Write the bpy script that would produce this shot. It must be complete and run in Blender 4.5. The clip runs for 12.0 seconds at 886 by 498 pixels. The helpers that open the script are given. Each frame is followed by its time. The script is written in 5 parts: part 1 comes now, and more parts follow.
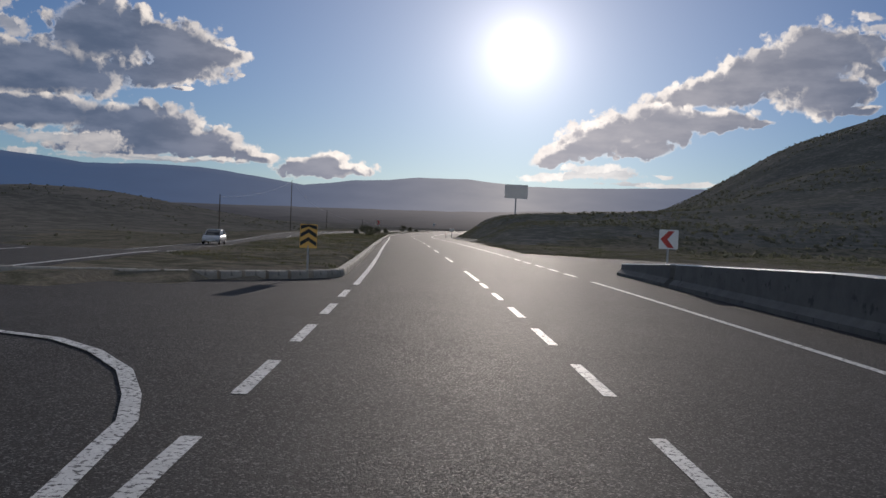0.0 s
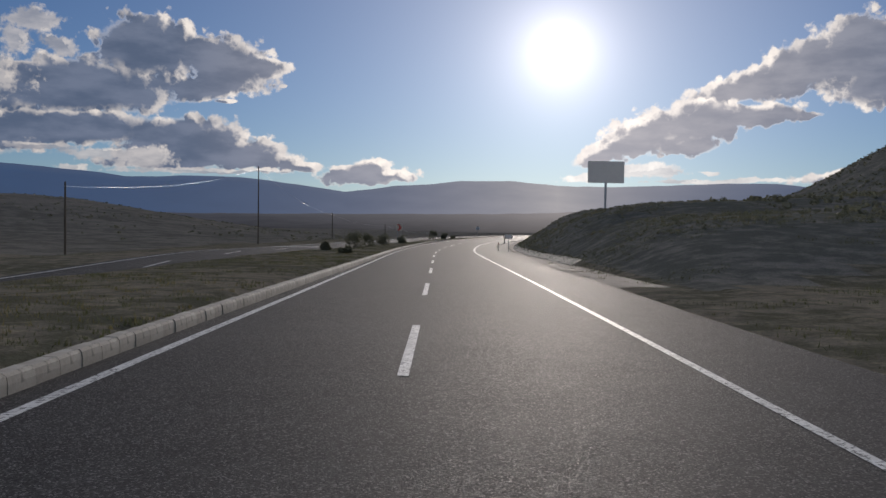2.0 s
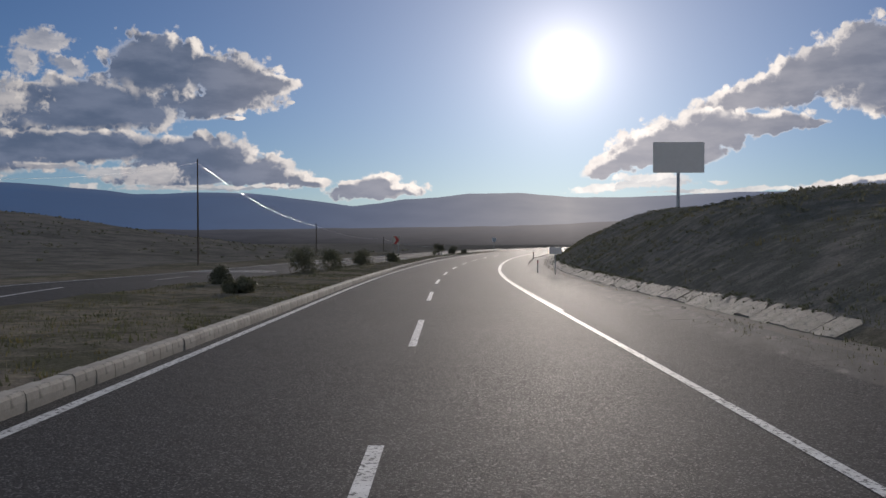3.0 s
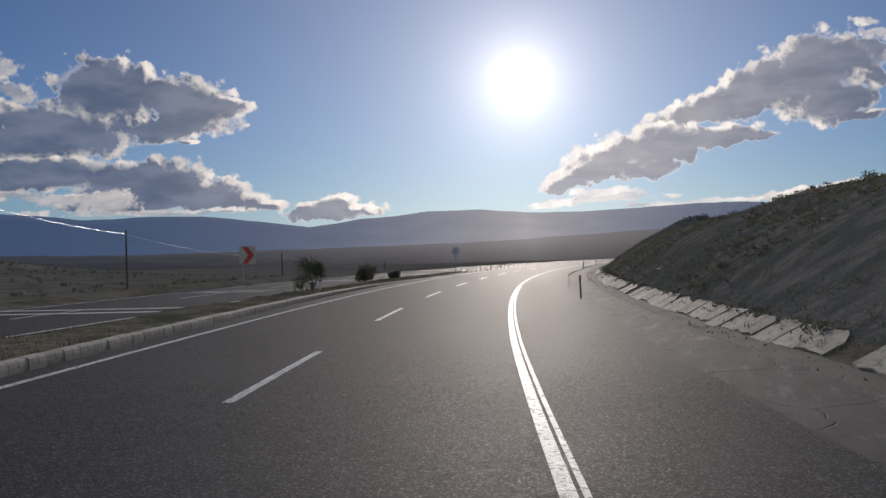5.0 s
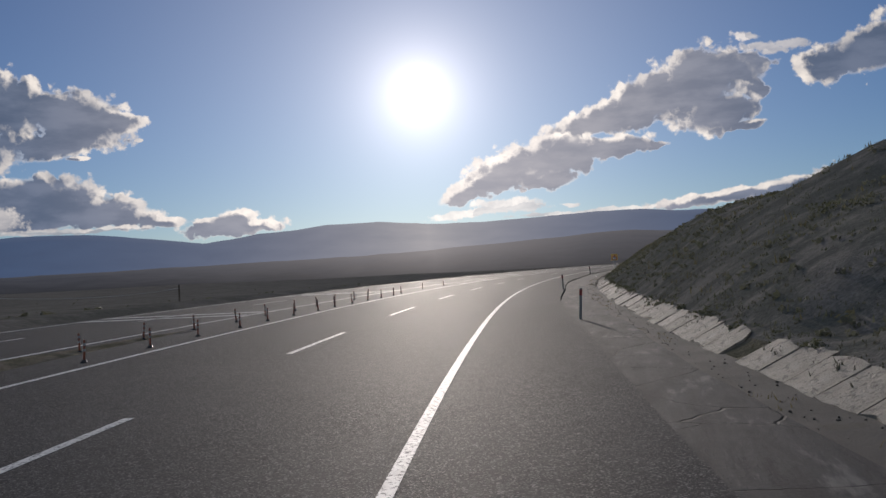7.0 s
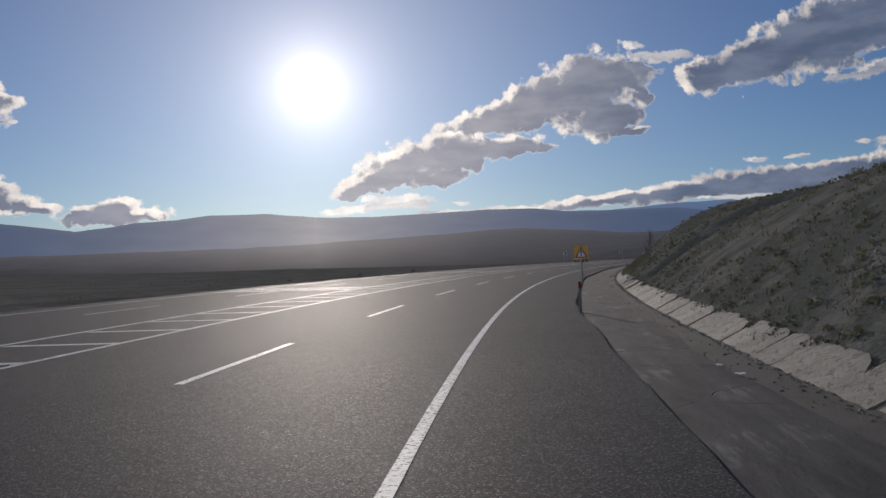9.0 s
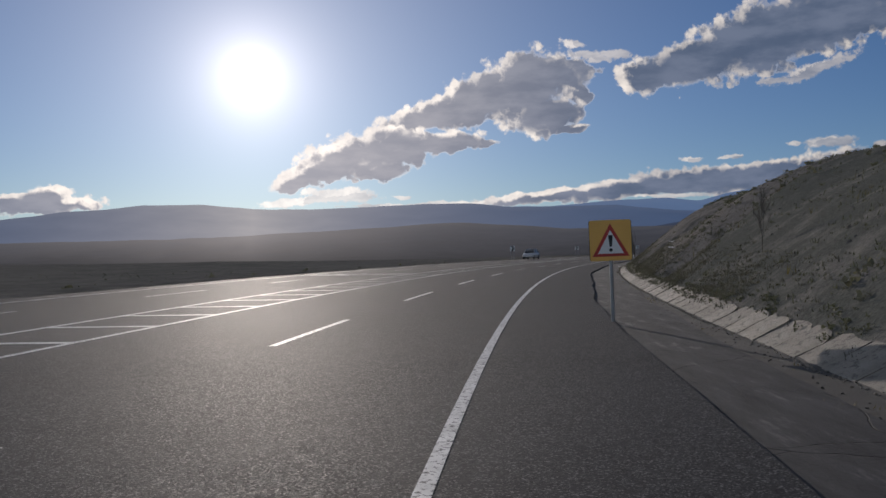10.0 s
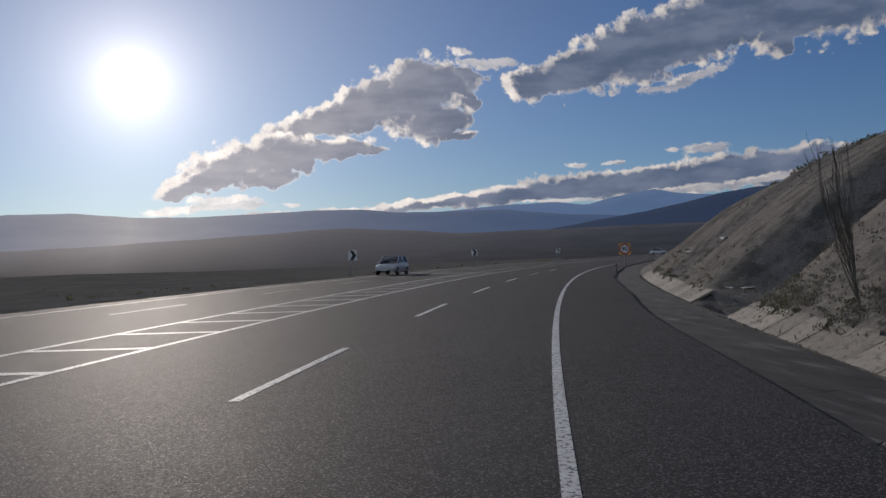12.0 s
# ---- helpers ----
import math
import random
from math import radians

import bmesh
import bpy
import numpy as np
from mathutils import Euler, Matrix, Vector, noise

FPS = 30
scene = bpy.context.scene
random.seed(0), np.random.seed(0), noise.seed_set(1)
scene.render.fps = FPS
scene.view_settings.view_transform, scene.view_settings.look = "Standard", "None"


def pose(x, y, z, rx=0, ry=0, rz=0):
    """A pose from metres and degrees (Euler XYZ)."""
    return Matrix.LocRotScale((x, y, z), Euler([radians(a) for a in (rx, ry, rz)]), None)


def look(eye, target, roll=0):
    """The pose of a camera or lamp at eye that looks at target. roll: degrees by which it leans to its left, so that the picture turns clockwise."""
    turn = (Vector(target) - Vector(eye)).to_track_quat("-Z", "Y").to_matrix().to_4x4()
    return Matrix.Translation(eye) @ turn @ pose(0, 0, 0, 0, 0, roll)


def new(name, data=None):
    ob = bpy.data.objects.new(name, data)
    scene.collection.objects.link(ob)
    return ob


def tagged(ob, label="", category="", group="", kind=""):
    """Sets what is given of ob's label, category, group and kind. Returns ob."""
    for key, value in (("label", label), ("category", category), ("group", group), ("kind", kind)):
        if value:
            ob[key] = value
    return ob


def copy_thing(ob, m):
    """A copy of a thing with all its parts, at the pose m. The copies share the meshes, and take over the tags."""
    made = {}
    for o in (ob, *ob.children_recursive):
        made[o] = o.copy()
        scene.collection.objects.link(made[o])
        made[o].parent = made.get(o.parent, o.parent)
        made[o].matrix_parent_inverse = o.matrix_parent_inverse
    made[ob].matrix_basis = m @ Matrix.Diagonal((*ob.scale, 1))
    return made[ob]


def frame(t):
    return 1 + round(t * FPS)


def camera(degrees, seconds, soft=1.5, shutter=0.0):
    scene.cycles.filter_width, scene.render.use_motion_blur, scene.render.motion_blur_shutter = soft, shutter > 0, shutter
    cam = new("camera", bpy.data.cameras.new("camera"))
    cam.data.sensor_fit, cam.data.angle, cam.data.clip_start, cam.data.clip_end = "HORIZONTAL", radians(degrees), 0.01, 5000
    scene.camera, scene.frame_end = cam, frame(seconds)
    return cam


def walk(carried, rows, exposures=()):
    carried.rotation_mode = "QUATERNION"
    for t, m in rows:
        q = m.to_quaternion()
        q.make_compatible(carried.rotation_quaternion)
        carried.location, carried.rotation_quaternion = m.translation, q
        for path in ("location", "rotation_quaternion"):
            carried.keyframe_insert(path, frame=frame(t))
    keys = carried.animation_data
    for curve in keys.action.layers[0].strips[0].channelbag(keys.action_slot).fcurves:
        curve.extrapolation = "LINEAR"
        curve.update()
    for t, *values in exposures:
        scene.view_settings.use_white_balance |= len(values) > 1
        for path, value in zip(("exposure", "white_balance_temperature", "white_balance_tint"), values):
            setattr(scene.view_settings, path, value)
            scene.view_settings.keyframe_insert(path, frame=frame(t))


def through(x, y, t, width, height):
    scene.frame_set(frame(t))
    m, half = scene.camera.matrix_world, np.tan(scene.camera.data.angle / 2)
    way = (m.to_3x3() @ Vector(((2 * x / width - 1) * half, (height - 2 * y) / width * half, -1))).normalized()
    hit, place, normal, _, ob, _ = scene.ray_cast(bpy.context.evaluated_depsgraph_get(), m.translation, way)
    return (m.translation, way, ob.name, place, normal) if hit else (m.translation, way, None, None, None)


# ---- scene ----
# ---------------------------------------------------------------- camera
cam = camera(53.1, 12.0, soft=1.5)


def view(x, y, z, yaw, pitch, roll):
    """Yaw to the left of +y, pitch up, roll as look() takes it, in degrees."""
    a, b = radians(yaw), radians(pitch)
    ahead = Vector((-math.sin(a) * math.cos(b), math.cos(a) * math.cos(b), math.sin(b)))
    return look((x, y, z), Vector((x, y, z)) + 100 * ahead, roll)


PATH = [
    (0.0, -2.36, -23.87, 2.56, -3.27, -1.68, 2.69),
    (0.5, -1.29, -8.55, 2.47, -2.29, -1.58, 2.71),
    (1.0, -0.31, 7.18, 2.55, -1.08, -1.93, 1.79),
    (1.5, 0.23, 22.99, 2.49, -0.69, -1.79, 1.49),
    (2.0, 0.56, 38.73, 2.4, -0.37, -1.52, 1.0),
    (2.5, 0.78, 54.66, 2.23, 0.01, -0.73, 0.09),
    (3.0, 0.86, 70.26, 2.15, 0.24, -0.67, 0.11),
    (4.0, 1.8, 102.17, 1.81, -0.46, -0.18, -0.66),
    (5.0, 4.11, 134.47, 1.5, -2.37, 0.51, -1.42),
    (5.5, 5.94, 150.59, 1.46, -3.67, 0.61, -1.39),
    (6.0, 8.25, 166.33, 1.42, -5.05, 0.71, -1.99),
    (6.5, 11.08, 182.42, 1.43, -6.88, 0.77, -2.15),
    (7.0, 14.35, 197.95, 1.51, -8.67, 1.1, -2.87),
    (8.0, 22.15, 229.39, 1.5, -12.33, 1.06, -2.73),
    (9.0, 32.05, 260.87, 1.45, -15.74, 0.58, -1.6),
    (9.5, 37.91, 276.49, 1.47, -17.22, 0.34, -1.08),
    (10.0, 44.21, 291.61, 1.4, -19.61, 0.14, -0.88),
    (10.5, 50.95, 306.39, 1.39, -21.21, 0.1, -0.68),
    (11.0, 58.09, 320.66, 1.44, -22.82, 0.05, -0.64),
    (11.5, 65.65, 334.6, 1.42, -24.8, 0.16, -1.14),
    (12.0, 73.65, 348.22, 1.43, -26.61, 0.4, -1.79),
]
walk(cam, [(row[0], view(*row[1:])) for row in PATH],
     exposures=[(0.0, 0.07, 6700, 15), (12.0, 0.07, 6700, 15)])

# ---------------------------------------------------------------- sun and sky
SUN_AZ, SUN_EL = radians(7.6), radians(11.1)      # to the right of +y, above the horizon
SUN_DIR = Vector((math.sin(SUN_AZ) * math.cos(SUN_EL), math.cos(SUN_AZ) * math.cos(SUN_EL), math.sin(SUN_EL)))
sun_data = bpy.data.lights.new("sun", "SUN")
sun_data.energy, sun_data.angle, sun_data.color = 2.4, radians(0.53), (1.0, 0.93, 0.84)
sun = new("sun", sun_data)
sun.matrix_world = look(tuple(SUN_DIR * 200), (0, 0, 0))

# Each bank of cloud is a heap of ovals, the farther banks first: bearing, height, half length, half height, lean, in degrees.
CLOUD_LEFT_BACK = [(-24.4, 11.37, 1.44, 0.63, 1.5), (-23.18, 10.18, 1.28, 0.51, -23.5), (-25.42, 10.25, 0.88, 0.94, 1.5),
                   (-29.36, 7.95, 4.11, 2.15, 1.5)]
CLOUD_LEFT_TOP = [(-21.77, 7.88, 5.93, 1.64, 1.5), (-18.31, 10.39, 2.77, 1.91, 1.5), (-16.17, 10.67, 0.93, 1.5, 1.5),
                  (-13.28, 9.77, 3.02, 1.43, -6.5), (-10.93, 9.78, 1.33, 0.51, -2.5), (-13.77, 8.57, 3.25, 0.89, 19.5),
                  (-24.22, 8.63, 2.41, 0.51, 1.5), (-13.58, 7.52, 0.68, 0.14, 6.5), (-9.93, 8.66, 0.25, 0.1, 1.5),
                  (-28.52, 6.8, 5.02, 1.71, 1.5)]
CLOUD_LEFT_MID = [(-22.66, 5.44, 6.47, 0.92, 1.5), (-15.57, 4.85, 4.37, 1.59, -4.5), (-12.15, 4.28, 3.29, 0.92, -6.5),
                  (-8.98, 3.7, 1.6, 0.32, -2.5), (-16.55, 3.73, 4.0, 0.52, 1.5), (-28.5, 4.76, 4.74, 1.26, 1.5)]
CLOUD_LEFT_LOW = [(-20.14, 3.96, 3.35, 0.37, -2.5), (-18.36, 3.74, 1.79, 0.68, 1.5), (-15.2, 3.13, 5.74, 0.17, 1.5),
                  (-22.32, 3.14, 0.93, 0.2, 1.5), (-24.16, 4.26, 1.8, 0.2, 1.5)]
CLOUD_SMALL = [(-4.67, 3.12, 2.89, 0.58, 1.5), (-4.25, 3.64, 1.23, 0.61, 1.5), (-2.42, 3.12, 0.87, 0.4, -16.5),
               (-6.11, 3.37, 1.08, 0.32, 11.5)]
CLOUD_RIGHT_TOP = [(18.74, 8.61, 3.24, 0.9, 12.6), (21.46, 9.55, 2.66, 1.42, 20.6), (24.9, 10.53, 2.71, 1.98, 8.6),
                   (27.12, 11.09, 2.32, 0.97, -7.4), (25.96, 8.58, 2.51, 1.19, 2.6), (27.94, 7.65, 1.28, 0.26, 8.6),
                   (28.46, 9.85, 0.73, 0.87, -1.4)]
CLOUD_RIGHT_MID = [(9.99, 4.7, 1.62, 0.65, 20.6), (13.08, 5.95, 2.85, 1.28, 18.6), (16.27, 6.69, 2.79, 1.2, 3.6),
                   (19.37, 7.01, 2.88, 0.62, 1.6), (15.53, 5.31, 2.17, 0.64, -1.4), (22.05, 6.88, 0.99, 0.24, 6.6)]
CLOUD_RIGHT_LOW = [(13.02, 3.66, 2.21, 0.4, -1.4), (11.04, 3.33, 3.59, 0.29, 6.6), (13.73, 3.67, 1.28, 0.47, -1.4),
                   (17.09, 3.54, 0.62, 0.11, -1.4), (17.9, 3.05, 4.46, 0.14, 1.6)]
CLOUD_UPPER = [(32.38, 10.66, 1.6, 1.04, -0.6), (35.38, 11.35, 3.66, 1.3, 11.4), (39.5, 12.37, 4.36, 1.93, 13.4),
               (43.77, 13.51, 4.16, 1.93, 11.4), (47.8, 13.93, 3.62, 1.87, 3.4), (47.63, 12.16, 1.03, 1.01, -0.6),
               (51.59, 14.5, 4.25, 2.4, 4.4)]
CLOUD_UPPER_LOW = [(29.3, 12.05, 1.6, 0.30, -8.6), (28.3, 12.85, 0.8, 0.25, -12.6), (30.6, 12.2, 1.3, 0.25, -4.6), (42.45, 10.42, 2.34, 0.37, 15.4), (40.31, 9.96, 1.0, 0.2, 4.4)]
CLOUD_BANK = [(26.36, 3.47, 4.0, 0.4, 5.4), (31.06, 3.71, 3.93, 0.61, 4.4), (35.3, 4.11, 4.18, 0.85, 3.4),
              (39.41, 4.23, 4.02, 0.94, 3.4), (43.35, 4.6, 3.52, 1.05, 4.4), (46.79, 4.75, 3.66, 1.09, 1.4),
              (50.35, 4.85, 3.73, 1.03, -0.6), (54.75, 4.53, 3.42, 0.92, -0.6), (59.0, 4.11, 2.86, 0.73, -0.6)]
CLOUD_BANK_LOW = [(42.37, 3.65, 3.57, 0.27, 3.4), (34.24, 3.25, 2.45, 0.14, -0.6), (46.79, 4.08, 2.74, 0.27, 4.4)]
CLOUD_PUFFS = [(43.37, 6.13, 1.41, 0.3, 2.4), (35.32, 5.49, 0.77, 0.18, -0.6), (37.73, 5.48, 0.58, 0.14, -0.6),
               (41.32, 6.09, 0.43, 0.14, -0.6)]
# three sheets, the nearest last: whether it is thin, and its heaps
SHEETS = [(False, CLOUD_LEFT_TOP + CLOUD_RIGHT_TOP + CLOUD_BANK),
          (False, CLOUD_LEFT_MID + CLOUD_RIGHT_MID + CLOUD_SMALL + CLOUD_UPPER),
          (True, CLOUD_LEFT_LOW + CLOUD_RIGHT_LOW + CLOUD_BANK_LOW + CLOUD_LEFT_BACK + CLOUD_UPPER_LOW + CLOUD_PUFFS)]


class Nodes:
    """A short hand for building node trees."""

    def __init__(self, tree):
        self.tree = tree
        tree.nodes.clear()

    def add(self, kind, **values):
        n = self.tree.nodes.new(kind)
        for key, value in values.items():
            setattr(n, key, value)
        return n

    def put(self, socket, value):
        if isinstance(value, bpy.types.NodeSocket):
            self.tree.links.new(value, socket)
        else:
            socket.default_value = value

    def math(self, op, *args, clamp=False):
        n = self.add("ShaderNodeMath", operation=op, use_clamp=clamp)
        for socket, value in zip(n.inputs, args):
            self.put(socket, value)
        return n.outputs[0]

    def vec(self, op, *args):
        n = self.add("ShaderNodeVectorMath", operation=op)
        for socket, value in zip(n.inputs, args):
            self.put(socket, value)
        return n.outputs["Value"] if op in ("LENGTH", "DOT_PRODUCT", "DISTANCE") else n.outputs[0]

    def noise(self, vector, scale, detail=4.0, rough=0.55, distortion=0.0):
        n = self.add("ShaderNodeTexNoise")
        self.put(n.inputs["Vector"], vector)
        n.inputs["Scale"].default_value, n.inputs["Detail"].default_value = scale, detail
        n.inputs["Roughness"].default_value, n.inputs["Distortion"].default_value = rough, distortion
        return n

    def ramp(self, value, a, b, to_a=0.0, to_b=1.0, smooth=False):
        n = self.add("ShaderNodeMapRange", interpolation_type="SMOOTHSTEP" if smooth else "LINEAR")
        for socket, v in zip(n.inputs, (value, a, b, to_a, to_b)):
            self.put(socket, v)
        return n.outputs[0]

    def mix(self, factor, a, b, blend="MIX"):
        n = self.add("ShaderNodeMix", data_type="RGBA", blend_type=blend)
        self.put(n.inputs[0], factor)
        self.put(n.inputs[6], a if isinstance(a, bpy.types.NodeSocket) else (*a, 1))
        self.put(n.inputs[7], b if isinstance(b, bpy.types.NodeSocket) else (*b, 1))
        return n.outputs[2]


world = bpy.data.worlds.new("sky")
world.use_nodes = True
scene.world = world
w = Nodes(world.node_tree)
direction = w.add("ShaderNodeTexCoord").outputs["Generated"]
split = w.add("ShaderNodeSeparateXYZ")
w.put(split.inputs[0], direction)
bearing = w.math("DEGREES", w.math("ARCTAN2", split.outputs[0], split.outputs[1]))
height = w.math("DEGREES", w.math("ARCSINE", split.outputs[2]))
flat = w.add("ShaderNodeCombineXYZ")
w.put(flat.inputs[0], bearing)
w.put(flat.inputs[1], height)
place = flat.outputs[0]

sky = w.add("ShaderNodeTexSky", sky_type="NISHITA", sun_disc=False)
sky.sun_elevation, sky.sun_rotation = SUN_EL, SUN_AZ
sky.altitude, sky.air_density, sky.dust_density, sky.ozone_density = 900, 1.0, 0.25, 3.0

# The bright ring of air round the sun, and its dazzling disc.
cos_sun = w.vec("DOT_PRODUCT", direction, tuple(SUN_DIR))
near_sun = w.math("DEGREES", w.math("ARCCOSINE", w.math("MINIMUM", cos_sun, 1.0)))
halo = w.math("ADD", w.math("MULTIPLY", w.math("EXPONENT", w.math("MULTIPLY", near_sun, -0.50)), 1.05),
              w.math("MULTIPLY", w.math("EXPONENT", w.math("MULTIPLY", near_sun, -0.092)), 0.46))
disc = w.ramp(near_sun, 0.9, 2.0, 5.0, 0.0, smooth=True)
air = w.vec("MULTIPLY", sky.outputs[0], (0.0245, 0.0367, 0.0520))
haze = w.math("MULTIPLY", w.math("EXPONENT", w.math("MULTIPLY", w.math("MAXIMUM", height, 0.0), -0.22)), 0.10)
halo_colour = w.vec("ADD", w.vec("MULTIPLY", (1.0, 0.955, 0.91), halo), w.vec("MULTIPLY", (0.85, 0.9, 1.0), haze))
clear = w.vec("ADD", air, halo_colour)

# Light shines through the thin rims and lumps; the thick middles are grey, paler towards the sun.
rim_colour = w.vec("MULTIPLY", (1.0, 0.955, 0.88), w.ramp(near_sun, 3, 40, 1.08, 0.58))
sun_place = (math.degrees(SUN_AZ), math.degrees(SUN_EL), 0)
toward = w.vec("NORMALIZE", w.vec("SUBTRACT", sun_place, place))
cloud_halo = w.vec("MULTIPLY", halo_colour, (0.35, 0.35, 0.35))


def heap(at, ovals, shift, ragged):
    """How deep a place in the sky lies inside a sheet of cloud: below 0 outside."""
    own = w.vec("ADD", at, shift)
    wave = w.noise(own, 0.45, 3, 0.5)
    bent = w.add("ShaderNodeSeparateXYZ")
    w.put(bent.inputs[0], w.vec("ADD", at, w.vec("MULTIPLY", w.vec("SUBTRACT", wave.outputs["Color"], (0.5, 0.5, 0.5)), (1.2, 0.6, 0))))
    nearest = None
    for az, el, long, high, lean in ovals:
        c, n = math.cos(radians(lean)), math.sin(radians(lean))
        u = w.math("MULTIPLY_ADD", bent.outputs[0], c / long, w.math("MULTIPLY_ADD", bent.outputs[1], n / long, -(az * c + el * n) / long))
        v = w.math("MULTIPLY_ADD", bent.outputs[0], -n / high, w.math("MULTIPLY_ADD", bent.outputs[1], c / high, (az * n - el * c) / high))
        far = w.math("SQRT", w.math("MULTIPLY_ADD", u, u, w.math("MULTIPLY", v, v)))
        nearest = far if nearest is None else w.math("SMOOTH_MIN", nearest, far, 0.12)
    # round heads of several sizes along the outline
    heads = w.add("ShaderNodeTexVoronoi", feature="SMOOTH_F1", voronoi_dimensions="2D")
    w.put(heads.inputs["Vector"], w.vec("ADD", own, w.vec("MULTIPLY", w.noise(own, 1.6, 3, 0.55).outputs["Color"], (0.5, 0.4, 0))))
    heads.inputs["Scale"].default_value, heads.inputs["Detail"].default_value = 0.85, 3.0
    heads.inputs["Roughness"].default_value, heads.inputs["Lacunarity"].default_value = 0.45, 2.2
    heads.inputs["Smoothness"].default_value = 0.4
    fine = w.noise(own, 2.9 if ragged else 2.2, 5, 0.62).outputs["Fac"]
    torn = 0.26 if ragged else 0.06
    lump = w.ramp(heads.outputs["Distance"], 0.15, 0.95, 0.30, -0.24)
    return w.math("ADD", w.math("SUBTRACT", 1.25, nearest), w.math("ADD", lump, w.ramp(fine, 0.3, 0.7, -torn, torn)))


total = clear
for k, (thin, ovals) in enumerate(SHEETS):
    shift = (13.7 * k, 5.3 * k, 0)
    depth = heap(place, ovals, shift, thin)
    before = heap(w.vec("ADD", place, w.vec("MULTIPLY", toward, (0.6, 0.6, 0))), ovals, shift, thin)
    cover = w.ramp(depth, -0.02, 0.45 if thin else 0.24, 0.0, 0.8 if thin else 1.0, smooth=True)
    # the light gets in where little cloud lies before it, and through all the thin rims
    own = w.vec("ADD", place, shift)
    patch = w.noise(w.vec("MULTIPLY", own, (0.8, 1.15, 1)), 0.42, 3, 0.5).outputs["Fac"]
    sunlit = w.math("MULTIPLY", w.ramp(before, -0.02, 0.38, 1, 0, smooth=True), w.ramp(patch, 0.34, 0.60, 0.55, 1.0))
    rims = w.ramp(depth, 0.03, 0.20, 0.9, 0, smooth=True)
    heads_lit = w.math("MULTIPLY", w.ramp(patch, 0.56, 0.72, smooth=True), w.ramp(depth, 0.1, 0.6, 0.7, 0, smooth=True))
    lit = w.math("MAXIMUM", w.math("MAXIMUM", sunlit, rims), heads_lit)
    lit = w.math("MULTIPLY", lit, w.ramp(w.noise(own, 1.9, 4, 0.6).outputs["Fac"], 0.3, 0.7, 0.72, 1.05))
    fold = w.ramp(w.noise(w.vec("MULTIPLY", own, (0.5, 1.4, 1)), 0.6, 5, 0.55).outputs["Fac"], 0.32, 0.68, smooth=True)
    core_near = w.mix(fold, (0.26, 0.275, 0.325), (0.36, 0.365, 0.40))
    core_far = w.mix(fold, (0.066, 0.102, 0.172), (0.125, 0.165, 0.245))
    core = w.mix(w.ramp(near_sun, 6, 24), core_near, core_far)
    if thin:
        lit = w.math("MAXIMUM", lit, w.ramp(fold, 0, 1, 0.25, 0.65))
    colour = w.vec("ADD", w.mix(lit, core, rim_colour), cloud_halo)
    total = w.mix(cover, total, colour)
# the broken cloud carried on unseen overhead and behind, front-lit, as added fill light
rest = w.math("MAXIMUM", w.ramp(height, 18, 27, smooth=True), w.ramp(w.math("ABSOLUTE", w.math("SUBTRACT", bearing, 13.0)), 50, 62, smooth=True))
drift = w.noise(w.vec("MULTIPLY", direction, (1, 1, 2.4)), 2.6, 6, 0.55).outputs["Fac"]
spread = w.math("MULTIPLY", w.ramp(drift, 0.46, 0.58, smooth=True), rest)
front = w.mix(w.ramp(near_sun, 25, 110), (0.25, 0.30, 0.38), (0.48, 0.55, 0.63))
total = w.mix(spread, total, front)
total = w.vec("ADD", total, w.vec("MULTIPLY", (1, 1, 0.98), disc))
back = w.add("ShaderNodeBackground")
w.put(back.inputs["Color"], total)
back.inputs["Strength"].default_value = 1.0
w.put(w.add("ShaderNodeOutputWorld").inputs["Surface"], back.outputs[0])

# ---------------------------------------------------------------- materials


def material(name):
    mat = bpy.data.materials.new(name)
    mat.use_nodes = True
    n = Nodes(mat.node_tree)
    shader = n.add("ShaderNodeBsdfPrincipled")
    n.put(n.add("ShaderNodeOutputMaterial").inputs["Surface"], shader.outputs[0])
    return mat, n, shader


